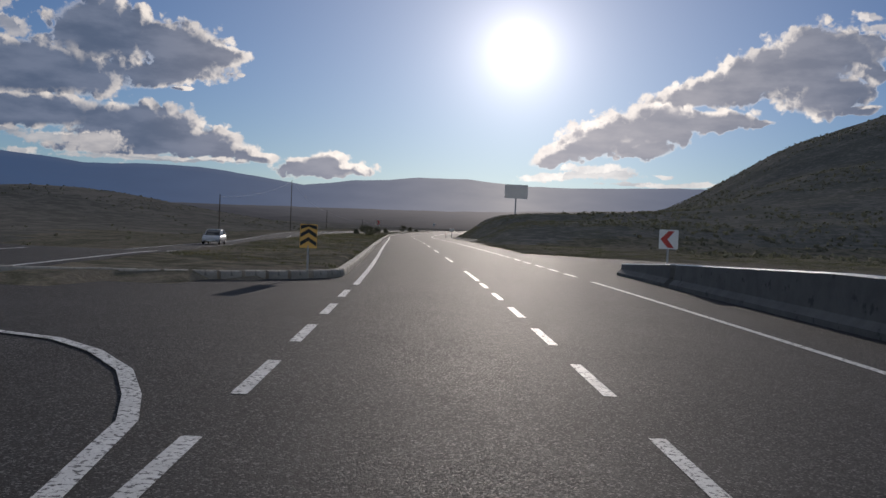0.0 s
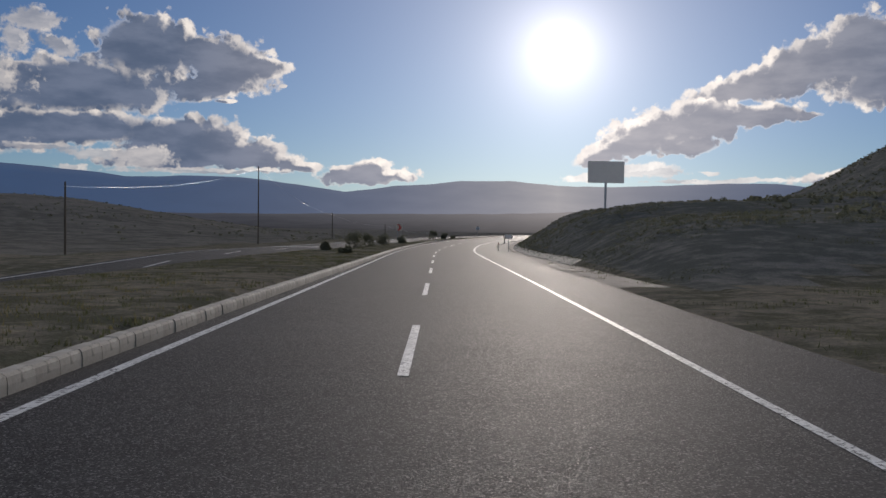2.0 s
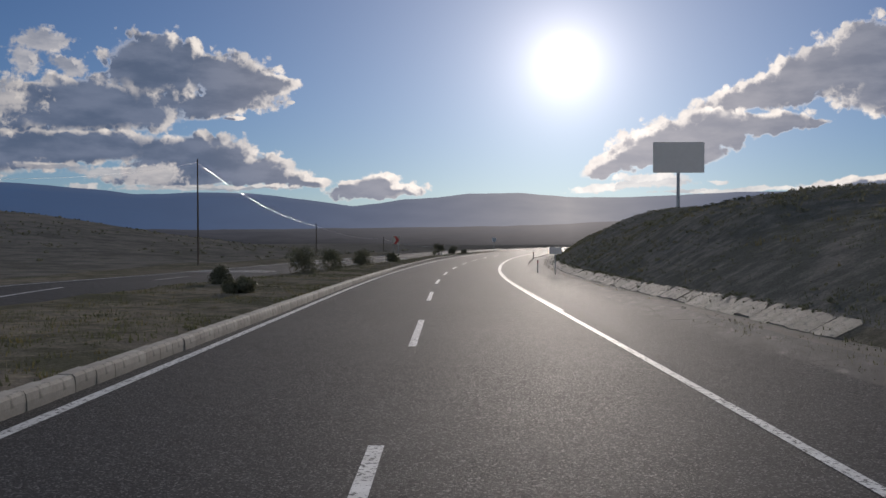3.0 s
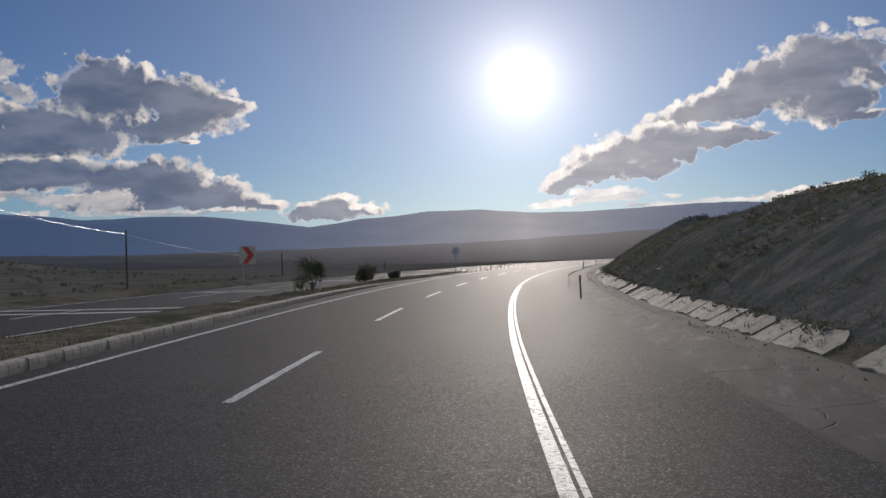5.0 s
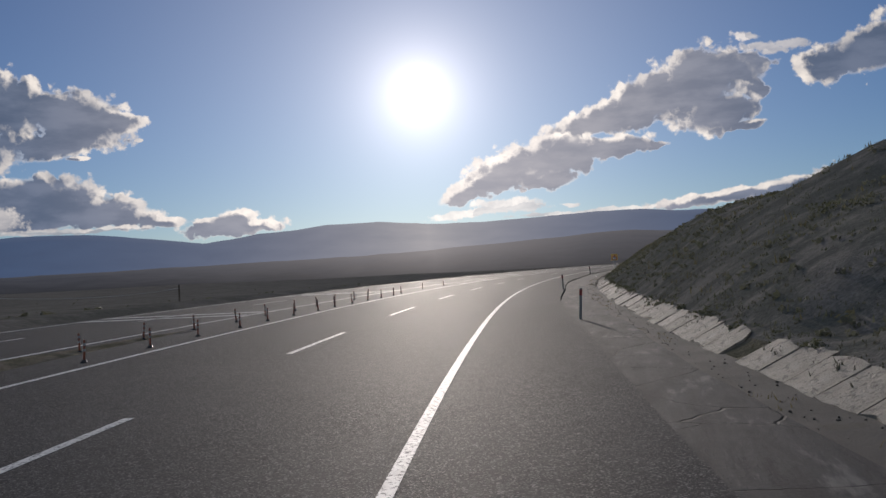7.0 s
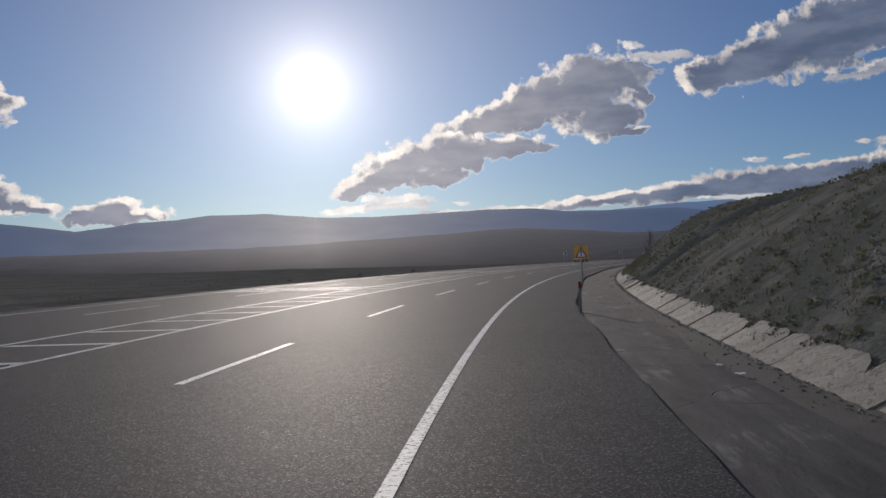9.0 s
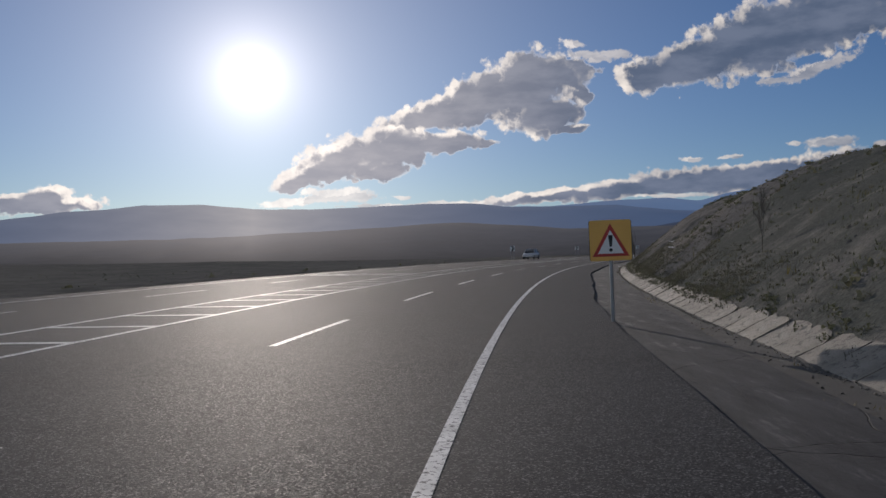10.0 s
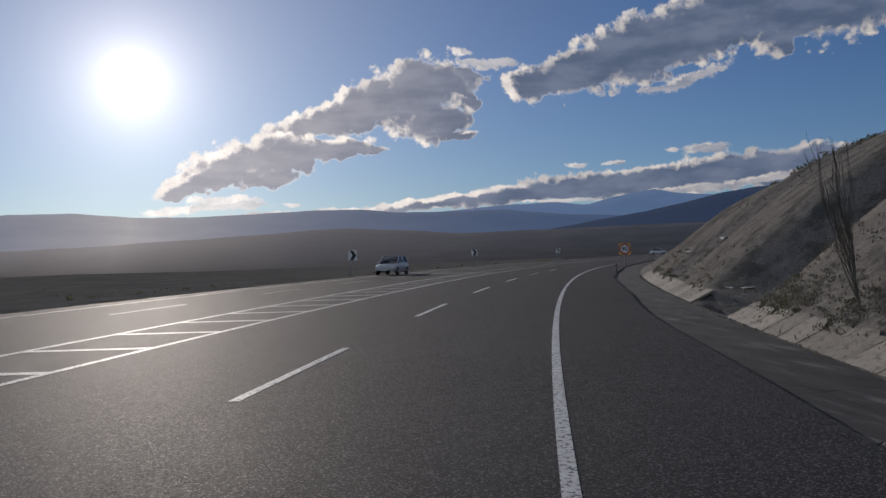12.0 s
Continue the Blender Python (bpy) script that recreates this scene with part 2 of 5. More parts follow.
def surface(name, low, high, scale=1.0, fine=40.0, rough=(0.7, 0.95), bump=0.3, bump_size=0.02, metal=0.0, spots=None, streak=(1, 1, 1),
            specular=0.5, island=0.0, through=0.0, glow=(1.25, 1.3, 1.0)):
    """A worn surface: two tones mixed at two scales, with grain and fine relief. spots: a third tone, where patches of it lie."""
    mat, n, shader = material(name)
    at = n.add("ShaderNodeTexCoord").outputs["Object"]
    at = n.vec("MULTIPLY", at, streak)
    big = n.noise(at, scale, 5, 0.6).outputs["Fac"]
    small = n.noise(at, fine, 3, 0.6).outputs["Fac"]
    tone = n.math("ADD", n.ramp(big, 0.32, 0.68, 0, 0.65), n.ramp(small, 0.3, 0.7, 0, 0.35))
    colour = n.mix(tone, low, high)
    if spots:
        tint, size, where = spots
        colour = n.mix(n.ramp(n.noise(at, size, 6, 0.65).outputs["Fac"], where, where + 0.08, smooth=True), colour, tint)
    if island:
        info = n.add("ShaderNodeObjectInfo").outputs["Random"]
        colour = n.mix(1.0, colour, n.ramp(info, 0, 1, 1 - island, 1 + island), "MULTIPLY")
    n.put(shader.inputs["Base Color"], colour)
    n.put(shader.inputs["Roughness"], n.ramp(small, 0.3, 0.7, *rough))
    shader.inputs["Metallic"].default_value = metal
    shader.inputs["Specular IOR Level"].default_value = specular
    if through:         # thin blades and leaves let part of the light pass
        thin, both = n.add("ShaderNodeBsdfTranslucent"), n.add("ShaderNodeMixShader")
        n.put(thin.inputs["Color"], n.vec("MULTIPLY", colour, glow))
        both.inputs[0].default_value = through
        n.put(both.inputs[1], shader.outputs[0])
        n.put(both.inputs[2], thin.outputs[0])
        n.put(n.tree.nodes["Material Output"].inputs["Surface"], both.outputs[0])
    if bump:
        b = n.add("ShaderNodeBump")
        b.inputs["Strength"].default_value, b.inputs["Distance"].default_value = bump, bump_size
        n.put(b.inputs["Height"], n.math("ADD", small, n.math("MULTIPLY", big, 0.5)))
        n.put(shader.inputs["Normal"], b.outputs[0])
    return mat


def asphalt(name, dark, light, chip, rough):
    """Rolled asphalt: stone chips in dark binder, patched and streaked at the scale of metres."""
    mat, n, shader = material(name)
    at = n.add("ShaderNodeTexCoord").outputs["Object"]
    cells = n.add("ShaderNodeTexVoronoi", feature="F1")
    n.put(cells.inputs["Vector"], at)
    cells.inputs["Scale"].default_value = 78
    pick = n.add("ShaderNodeSeparateColor")
    n.put(pick.inputs[0], cells.outputs["Color"])
    big = n.noise(at, 0.18, 5, 0.6).outputs["Fac"]
    mid = n.noise(at, 2.2, 4, 0.65).outputs["Fac"]
    colour = n.mix(n.math("ADD", n.ramp(big, 0.3, 0.7, 0, 0.6), n.ramp(mid, 0.3, 0.7, 0, 0.4)), dark, light)
    colour = n.mix(n.ramp(pick.outputs[0], 0.80, 0.86), colour, chip)
    colour = n.mix(n.ramp(pick.outputs[1], 0.70, 0.75, 0, 0.5), colour, (0.014, 0.014, 0.015))
    n.put(shader.inputs["Base Color"], colour)
    n.put(shader.inputs["Roughness"], n.ramp(pick.outputs[2], 0, 1, *rough))
    shader.inputs["Specular IOR Level"].default_value = 0.045
    b = n.add("ShaderNodeBump")
    b.inputs["Strength"].default_value, b.inputs["Distance"].default_value = 0.55, 0.0055
    n.put(b.inputs["Height"], n.math("ADD", pick.outputs[1], n.math("MULTIPLY", cells.outputs["Distance"], -0.8)))
    n.put(shader.inputs["Normal"], b.outputs[0])
    return mat


def cracked(name, dark, light, dust, turn):
    """Old asphalt: streaked along the road, pitted, dusty and crossed by cracks."""
    mat, n, shader = material(name)
    at = n.add("ShaderNodeTexCoord").outputs["Object"]
    m = n.add("ShaderNodeMapping")
    n.put(m.inputs["Vector"], at)
    m.inputs["Rotation"].default_value = (0, 0, radians(turn))
    streak = n.noise(n.vec("MULTIPLY", m.outputs[0], (1.0, 0.16, 1)), 3.2, 8, 0.72).outputs["Fac"]
    pits = n.noise(at, 24, 4, 0.65).outputs["Fac"]
    blot = n.noise(at, 0.7, 5, 0.6).outputs["Fac"]
    colour = n.mix(n.math("ADD", n.ramp(streak, 0.36, 0.64, 0, 0.65), n.ramp(pits, 0.3, 0.7, 0, 0.35)), dark, light)
    colour = n.mix(n.ramp(n.math("ADD", n.math("MULTIPLY", streak, 0.6), n.math("MULTIPLY", blot, 0.4)), 0.55, 0.63, 0, 0.8), colour, dust)
    bent = n.vec("ADD", at, n.vec("MULTIPLY", n.noise(at, 0.8, 3, 0.5).outputs["Color"], (0.8, 0.8, 0)))
    cells = n.add("ShaderNodeTexVoronoi", feature="DISTANCE_TO_EDGE")
    n.put(cells.inputs["Vector"], bent)
    cells.inputs["Scale"].default_value = 0.42
    crack = n.ramp(cells.outputs["Distance"], 0.001, 0.006, 0.7, 0)
    colour = n.mix(crack, colour, (0.012, 0.012, 0.012))
    n.put(shader.inputs["Base Color"], colour)
    n.put(shader.inputs["Roughness"], n.ramp(pits, 0.3, 0.7, 0.72, 0.98))
    shader.inputs["Specular IOR Level"].default_value = 0.2
    b = n.add("ShaderNodeBump")
    b.inputs["Strength"].default_value, b.inputs["Distance"].default_value = 1.0, 0.03
    n.put(b.inputs["Height"], n.math("SUBTRACT", n.math("ADD", n.math("MULTIPLY", pits, 0.4), n.math("MULTIPLY", streak, 0.6)), crack))
    n.put(shader.inputs["Normal"], b.outputs[0])
    return mat


def land(name, soil, green, straw, scale, where):
    """Open ground: bare soil, patches of low plants with ragged borders, straw between them, clods and grain."""
    mat, n, shader = material(name)
    at = n.add("ShaderNodeTexCoord").outputs["Object"]
    broad = n.noise(at, 0.13 * scale, 4, 0.6).outputs["Fac"]
    patch = n.noise(at, 0.9 * scale, 8, 0.68).outputs["Fac"]
    dry = n.noise(at, 2.4 * scale, 6, 0.66).outputs["Fac"]
    grain = n.noise(at, 16 * scale, 4, 0.65).outputs["Fac"]
    colour = n.mix(n.ramp(dry, 0.50, 0.64), soil, straw)
    cover = n.math("ADD", patch, n.ramp(broad, 0.3, 0.7, -0.09, 0.09))
    colour = n.mix(n.ramp(cover, *where, 0, 0.92), colour, green)
    colour = n.mix(1.0, colour, n.ramp(grain, 0.25, 0.75, 0.62, 1.38), "MULTIPLY")
    n.put(shader.inputs["Base Color"], colour)
    shader.inputs["Roughness"].default_value = 1.0
    shader.inputs["Specular IOR Level"].default_value = 0.0
    b = n.add("ShaderNodeBump")
    b.inputs["Strength"].default_value, b.inputs["Distance"].default_value = 0.8, 0.05
    n.put(b.inputs["Height"], n.math("ADD", grain, n.math("MULTIPLY", patch, 1.5)))
    n.put(shader.inputs["Normal"], b.outputs[0])
    return mat


ASPHALT = asphalt("asphalt", (0.028, 0.028, 0.030), (0.056, 0.055, 0.056), (0.145, 0.142, 0.140), (0.60, 1.0))
OLD_ASPHALT = cracked("old_asphalt", (0.012, 0.012, 0.014), (0.068, 0.067, 0.068), (0.140, 0.134, 0.127), 21)
PAINT = surface("road_paint", (0.42, 0.42, 0.41), (0.72, 0.72, 0.70), 3.0, 60, (0.5, 0.85), 0.35, 0.004, specular=0.18,
                spots=((0.075, 0.075, 0.076), 20, 0.52))
KERB = surface("kerb_concrete", (0.21, 0.19, 0.16), (0.36, 0.335, 0.29), 2.0, 30, (0.8, 0.95), 0.4, 0.01,
               spots=((0.15, 0.14, 0.12), 3, 0.60), island=0.16)
# barrier body: the shade on its sides is put into this dark tone
SHADED_CONCRETE = surface("shaded_concrete", (0.085, 0.083, 0.078), (0.15, 0.146, 0.138), 2.0, 30, (0.8, 0.95), 0.4, 0.01, spots=((0.06, 0.058, 0.054), 3, 0.58))
# barrier top: the sun on it is put into this pale tone
SUNLIT_TOP = surface("sunlit_barrier_top", (0.62, 0.61, 0.58), (0.78, 0.77, 0.74), 2.0, 30, (0.35, 0.55), 0.3, 0.006)
SLAB = surface("ditch_concrete", (0.160, 0.140, 0.112), (0.305, 0.275, 0.227), 2.2, 22, (0.75, 0.95), 0.9, 0.035,
               spots=((0.125, 0.110, 0.090), 5.5, 0.54), island=0.22)
GRASS = land("dry_grass_ground", (0.175, 0.155, 0.126), (0.092, 0.091, 0.066), (0.240, 0.210, 0.156), 1.0, (0.44, 0.58))
SCRUB = land("scrub_ground", (0.180, 0.169, 0.154), (0.104, 0.107, 0.094), (0.215, 0.200, 0.175), 0.9, (0.38, 0.54))
SOIL = land("cut_slope_soil", (0.188, 0.173, 0.156), (0.094, 0.092, 0.082), (0.236, 0.218, 0.194), 1.0, (0.48, 0.62))
VERGE = surface("gravel_verge", (0.036, 0.034, 0.031), (0.086, 0.080, 0.072), 0.9, 26, (0.85, 1.0), 0.8, 0.014,
                spots=((0.055, 0.05, 0.04), 1.4, 0.58), specular=0.3)
SHEET_GREY = surface("bare_sheet_metal", (0.52, 0.53, 0.53), (0.64, 0.65, 0.65), 2, 40, (0.5, 0.7), 0.1, 0.002)
STEEL = surface("galvanised_steel", (0.30, 0.31, 0.32), (0.45, 0.46, 0.47), 3, 60, (0.35, 0.6), 0.1, 0.002, metal=0.8)
SIGN_BACK = surface("sign_back_grey", (0.70, 0.685, 0.66), (0.78, 0.765, 0.74), 2, 40, (0.5, 0.7), 0.1, 0.002, through=0.2, glow=(1.0, 0.98, 0.95))
YELLOW = surface("sign_yellow", (0.76, 0.42, 0.09), (0.83, 0.48, 0.12), 2, 30, (0.35, 0.5), 0, 0)
FADED_RED = surface("faded_red_plastic", (0.17, 0.022, 0.018), (0.27, 0.04, 0.03), 5, 30, (0.5, 0.7), 0.1, 0.003, spots=((0.12, 0.05, 0.04), 6, 0.58))
RED = surface("sign_red", (0.40, 0.034, 0.026), (0.50, 0.05, 0.036), 2, 30, (0.35, 0.5), 0, 0)
FADED_WHITE = surface("faded_sign_white", (0.42, 0.37, 0.30), (0.55, 0.49, 0.40), 2, 30, (0.45, 0.6), 0, 0, spots=((0.36, 0.31, 0.25), 3, 0.58))
WHITE = surface("sign_white", (0.68, 0.68, 0.66), (0.78, 0.78, 0.76), 2, 30, (0.35, 0.5), 0, 0)
BLACK = surface("sign_black", (0.012, 0.012, 0.013), (0.022, 0.022, 0.022), 2, 30, (0.4, 0.6), 0, 0)
PLASTIC_WHITE = surface("post_plastic", (0.26, 0.26, 0.25), (0.42, 0.42, 0.40), 4, 30, (0.45, 0.65), 0.1, 0.003, spots=((0.25, 0.23, 0.2), 5, 0.6))
ORANGE = surface("bollard_orange", (0.20, 0.060, 0.030), (0.30, 0.085, 0.040), 4, 30, (0.45, 0.6), 0.1, 0.003)
WOOD = surface("weathered_pole", (0.055, 0.042, 0.030), (0.13, 0.10, 0.075), 2, 30, (0.8, 0.95), 0.5, 0.01, streak=(1, 1, 0.08))
BARK = surface("bark", (0.045, 0.036, 0.028), (0.11, 0.088, 0.068), 4, 40, (0.85, 1.0), 0.8, 0.01)
TWIG = surface("twig_bark", (0.085, 0.075, 0.062), (0.17, 0.15, 0.125), 4, 40, (0.85, 1.0), 0.5, 0.005)
LEAF = surface("leaf", (0.080, 0.084, 0.056), (0.160, 0.156, 0.105), 1.0, 12, (0.6, 0.8), 0, 0, specular=0.2, through=0.2)
SAGE = surface("grey_green_leaf", (0.105, 0.108, 0.080), (0.200, 0.190, 0.145), 1.0, 12, (0.7, 0.9), 0, 0, specular=0.15, through=0.2)
WEED = surface("dusty_weed", (0.088, 0.085, 0.070), (0.165, 0.155, 0.128), 1.0, 12, (0.7, 0.9), 0, 0, specular=0.1, through=0.2)
DRY = surface("dry_stalk", (0.10, 0.085, 0.045), (0.22, 0.185, 0.10), 1.0, 12, (0.8, 0.95), 0, 0, specular=0.2, through=0.25)
GREEN_BLADE = surface("grass_blade", (0.068, 0.074, 0.040), (0.145, 0.140, 0.082), 1.0, 12, (0.7, 0.9), 0, 0, specular=0.2, through=0.25)
FIELD = land("plain_ground", (0.165, 0.153, 0.138), (0.105, 0.103, 0.090), (0.195, 0.181, 0.155), 0.30, (0.42, 0.58))

# ---------------------------------------------------------------- the road's line

KNOTS = np.arange(-60, 561, 30.0)
BEND = [1.23, 1.24, 1.07, -0.25, 0.15, 0.08, -2.28, -1.91, -2.48, -1.76, -2.35, -2.16, -2.44, -1.79, -2.35, -1.72, -2.37, -2.37, -2.3, -1.0, 0.0]
LINE_S = np.arange(-60, 560, 1.0)
turned = np.cumsum(np.interp(LINE_S, KNOTS, BEND) / 1000)
HEADING = -0.0142 + turned - turned[60]
LINE_X, LINE_Y = np.cumsum(-np.sin(HEADING)), np.cumsum(np.cos(HEADING))
LINE_X, LINE_Y = LINE_X - LINE_X[60], LINE_Y - LINE_Y[60]


def along(s, d):
    """World x, y at s metres along the lane line and d metres to its right; straight on past both ends."""
    s, d = np.asarray(s, float), np.asarray(d, float)
    a, inside = np.interp(s, LINE_S, HEADING), np.clip(s, LINE_S[0], LINE_S[-1])
    rest = s - inside
    x = np.interp(inside, LINE_S, LINE_X) - rest * np.sin(a) + d * np.cos(a)
    y = np.interp(inside, LINE_S, LINE_Y) + rest * np.cos(a) + d * np.sin(a)
    return x, y


# the road falls gently to the foot of the long bend
FALL = np.interp(LINE_S, [-24, 20, 55, 70, 110, 134, 155], [-0.2, -0.2, -0.45, -0.6, -0.6, -0.2, 0.0])
RISE = np.cumsum(np.tan(np.radians(FALL)))
RISE = RISE - RISE[-1]


def rise(s):
    """Height of the road's surface over the plain."""
    return np.interp(s, LINE_S, RISE)


def heading(s):
    return float(np.interp(s, LINE_S, HEADING))


def on_road(s, d, z=0.0, turn=0.0):
    """A pose beside the road: x to its right, y along it."""
    x, y = along(s, d)
    return Matrix.Translation((float(x), float(y), z + float(rise(s)))) @ Matrix.Rotation(heading(s) + radians(turn), 4, "Z")


def hash_noise(x, y, seed=0):
    """Smooth value noise from 0 to 1 on arrays."""
    x0, y0 = np.floor(x), np.floor(y)
    u, v = x - x0, y - y0
    u, v = u * u * (3 - 2 * u), v * v * (3 - 2 * v)

    def corner(a, b):
        k = np.sin(a * 127.1 + b * 311.7 + seed * 74.7) * 43758.5453
        return k - np.floor(k)

    return (corner(x0, y0) * (1 - u) + corner(x0 + 1, y0) * u) * (1 - v) + (corner(x0, y0 + 1) * (1 - u) + corner(x0 + 1, y0 + 1) * u) * v


def rough_noise(x, y, size, octaves=4, seed=0):
    """Layered noise about 0, in units of 1."""
    out, amp = 0, 1.0
    for k in range(octaves):
        out = out + amp * (hash_noise(x / size, y / size, seed + 17 * k) - 0.5)
        size, amp = size / 2.1, amp * 0.5
    return out


def smooth(v, a, b):
    t = np.clip((v - a) / (b - a), 0, 1)
    return t * t * (3 - 2 * t)


LEFT_LINE = ([-30, 60, 150, 220, 290, 400], [-3.15, -3.03, -3.3, -3.5, -3.5, -3.5])
RIGHT_LINE = ([-30, 60, 150, 220, 290, 400], [3.7, 3.32, 3.2, 3.4, 3.3, 3.3])
INNER_LINE = ([-60, 10, 36, 66, 104, 120, 163, 234, 300, 560], [-11.4, -11.6, -15.0, -15.0, -10.2, -8.9, -7.3, -6.3, -5.75, -5.75])
KERB_LINE = ([0, 30, 90, 120, 150, 185, 205], [-3.6, -3.5, -3.35, -3.45, -3.9, -4.6, -4.8])


FOOT_LINE = ([60, 180, 300, 345, 375, 430], [8.4, 8.3, 8.05, 7.75, 7.55, 7.6])
TOE_LINE = ([60, 180, 305, 345, 375, 430], [7.40, 7.40, 7.42, 7.12, 6.90, 6.90])


def dip(s):
    """How far the opposite carriageway lies below this one."""
    return -1.3 * smooth(s, 8, 36) * (1 - smooth(s, 66, 108))


def ground_height(s, d):
    """Height of the open ground beside and under the road."""
    x, y = along(s, d)
    z = np.full(np.broadcast(s, d).shape, -0.10)
    grass = 0.10 * rough_noise(x, y, 3.0, 4, 3)
    inner = np.interp(s, *INNER_LINE)
    kerb = np.interp(s, *KERB_LINE)
    # the grass strip between the two carriageways
    nose = -0.3 + 1.25 * np.minimum(d + 3.6, 0)
    strip = smooth(s, nose, nose + 0.4) * (1 - smooth(s, 212, 236)) * smooth(-d, -kerb + 0.1, -kerb + 0.45) * (1 - smooth(-d, np.minimum(-inner, 11) - 1.1, np.minimum(-inner, 11) - 0.3))
    z = z + strip * (0.26 + grass)
    # the far carriageway dips behind the grass strip
    z = z + dip(s) * smooth(-d, 10.6, 12.6)
    # the plain on the left
    out = -(d - (inner - 8.6 - 1.0 * smooth(s, 230, 310)))
    left = smooth(out, 0.0, 1.5)
    low = -1.5 * smooth(out, 1, 22) - 5.0 * smooth(s, 200, 330) * smooth(out, 6, 90)
    z = z + left * (0.06 + low + 0.25 * grass + 0.5 * rough_noise(x, y, 25, 3, 5) * smooth(out, 4, 40))
    # the right side: flat by the junction, then a ditch and a cut slope
    verge = smooth(d, 5.6, 6.6) * (1 - smooth(s, 62, 76)) * (1 - smooth(s, 4, 8) * (1 - smooth(s, 24, 33)))
    z = z + verge * (0.06 + grass)
    cut = smooth(s, 60, 84)
    # a flat verge, the bed of the slabs, and a softer foot of the bank above them
    toe, foot = np.interp(s, *TOE_LINE), np.interp(s, *FOOT_LINE)
    bed = 0.50 * np.clip(d - toe - 0.04, 0, 0.58) + 0.24 * np.clip(d - toe - 0.62, 0, foot - toe - 0.55)
    gap = np.maximum(np.exp(-((s - 386.0) / 2.3) ** 4), np.exp(-((s - 303.4) / 1.2) ** 4))
    z = z + cut * smooth(d, 5.2, 5.6) * (0.028 + bed * (1 - 0.75 * gap * (1 - smooth(d, toe + 0.5, 9.0))))
    z = z - 0.32 * np.exp(-((s - 385.3) / 2.4) ** 4) * smooth(d, 6.9, 7.35) * (1 - smooth(d, 8.4, 9.6))      # a washed-out channel
    crest = np.interp(s, [66, 84, 115, 150, 171, 182, 192, 210, 226, 245, 270, 300, 315, 340, 365, 380, 392, 405, 414, 422, 432, 445], [0.0, 2.2, 4.2, 4.9, 4.4, 3.3, 3.1, 3.2, 3.8, 4.1, 4.4, 4.6, 5.0, 5.7, 5.8, 6.3, 7.3, 6.9, 4.6, 2.0, 0.4, 0.0])
    # gullies cut back into the bank, and rills that run straight down it
    u = s - 385.4 - 0.04 * (d - 8)
    gully = (4.0 * np.clip(1 - np.where(u > 0, u / 5.2, -u / 2.8), 0, 1) + 1.3 * np.clip(1 - np.abs(s - 304 - 0.1 * (d - 8)) / 2.4, 0, 1)
             + 0.9 * np.clip(1 - np.abs(s - 333 - 0.1 * (d - 8)) / 3.0, 0, 1) + 1.2 * np.clip(1 - np.abs(s - 352 - 0.15 * (d - 8)) / 3.5, 0, 1)
             + 0.8 * np.clip(1 - np.abs(s - 212) / 2.5, 0, 1) + 0.9 * np.clip(1 - np.abs(s - 401) / 3.0, 0, 1))
    rills = 0.35 * rough_noise(s - 0.08 * d, d * 0.07, 3.2, 3, 61) * smooth(s, 280, 330)
    steep = np.interp(s, [80, 150, 260, 330, 380], [0.5, 0.68, 0.72, 0.76, 0.86])
    rise = np.clip(d - foot - gully * smooth(d, foot - 0.4, foot + 0.9) + rills * smooth(d, 9.5, 12), 0, None) * steep
    bank = rise / (1 + (rise / np.maximum(crest, 0.05)) ** 3) ** (1 / 3)
    bank = bank + (0.10 * rough_noise(x, y, 4.0, 4, 9) + 0.9 * rough_noise(x, y, 16, 3, 11)) * smooth(d, foot + 0.4, 13) * np.clip(crest / 4, 0, 1)
    bank = bank + 1.3 * np.exp(-((s - 228.5) / 5.0) ** 2 - ((d - 16.5) / 3.2) ** 2)
    beyond = np.clip(d - foot - 1.5 * crest / np.maximum(steep, 0.1), 0, None)
    z = z + bank + (0.06 * smooth(s, 285, 380) + 0.03) * np.minimum(beyond, 60) * cut
    # hills further off
    z = z + 38 * np.exp(-(((x - 168) / 78) ** 2 + ((y - 210) / 100) ** 2)) * smooth(d, 25, 90)
    z = z + (1.4 * rough_noise(x, y, 38, 3, 51)) * smooth(d, 30, 80) * smooth(s, 10, 60)
    z = z + 25 * np.exp(-(((x - 185) / 95) ** 2 + ((y - 385) / 90) ** 2)) * smooth(d, 60, 120)
    z = z + 11 * np.exp(-(((x + 108) / 58) ** 2 + ((y - 272) / 75) ** 2)) * left
    far = np.hypot(x - 20, y - 150)
    z = z + smooth(far, 300, 900) * 3 * rough_noise(x, y, 200, 4, 21) * (1 - smooth(far, 2500, 4000))
    return z


# ---------------------------------------------------------------- building helpers


def mesh_object(name, bm, mats, smooth_faces=False):
    data = bpy.data.meshes.new(name)
    bm.to_mesh(data)
    bm.free()
    for m in mats if isinstance(mats, (list, tuple)) else [mats]:
        data.materials.append(m)
    if smooth_faces:
        for p in data.polygons:
            p.use_smooth = True
    return new(name, data)


def part(name, bm, mat, parent, label="", smooth_faces=False):
    ob = mesh_object(name, bm, mat, smooth_faces)
    ob.parent = parent
    return tagged(ob, label) if label else ob


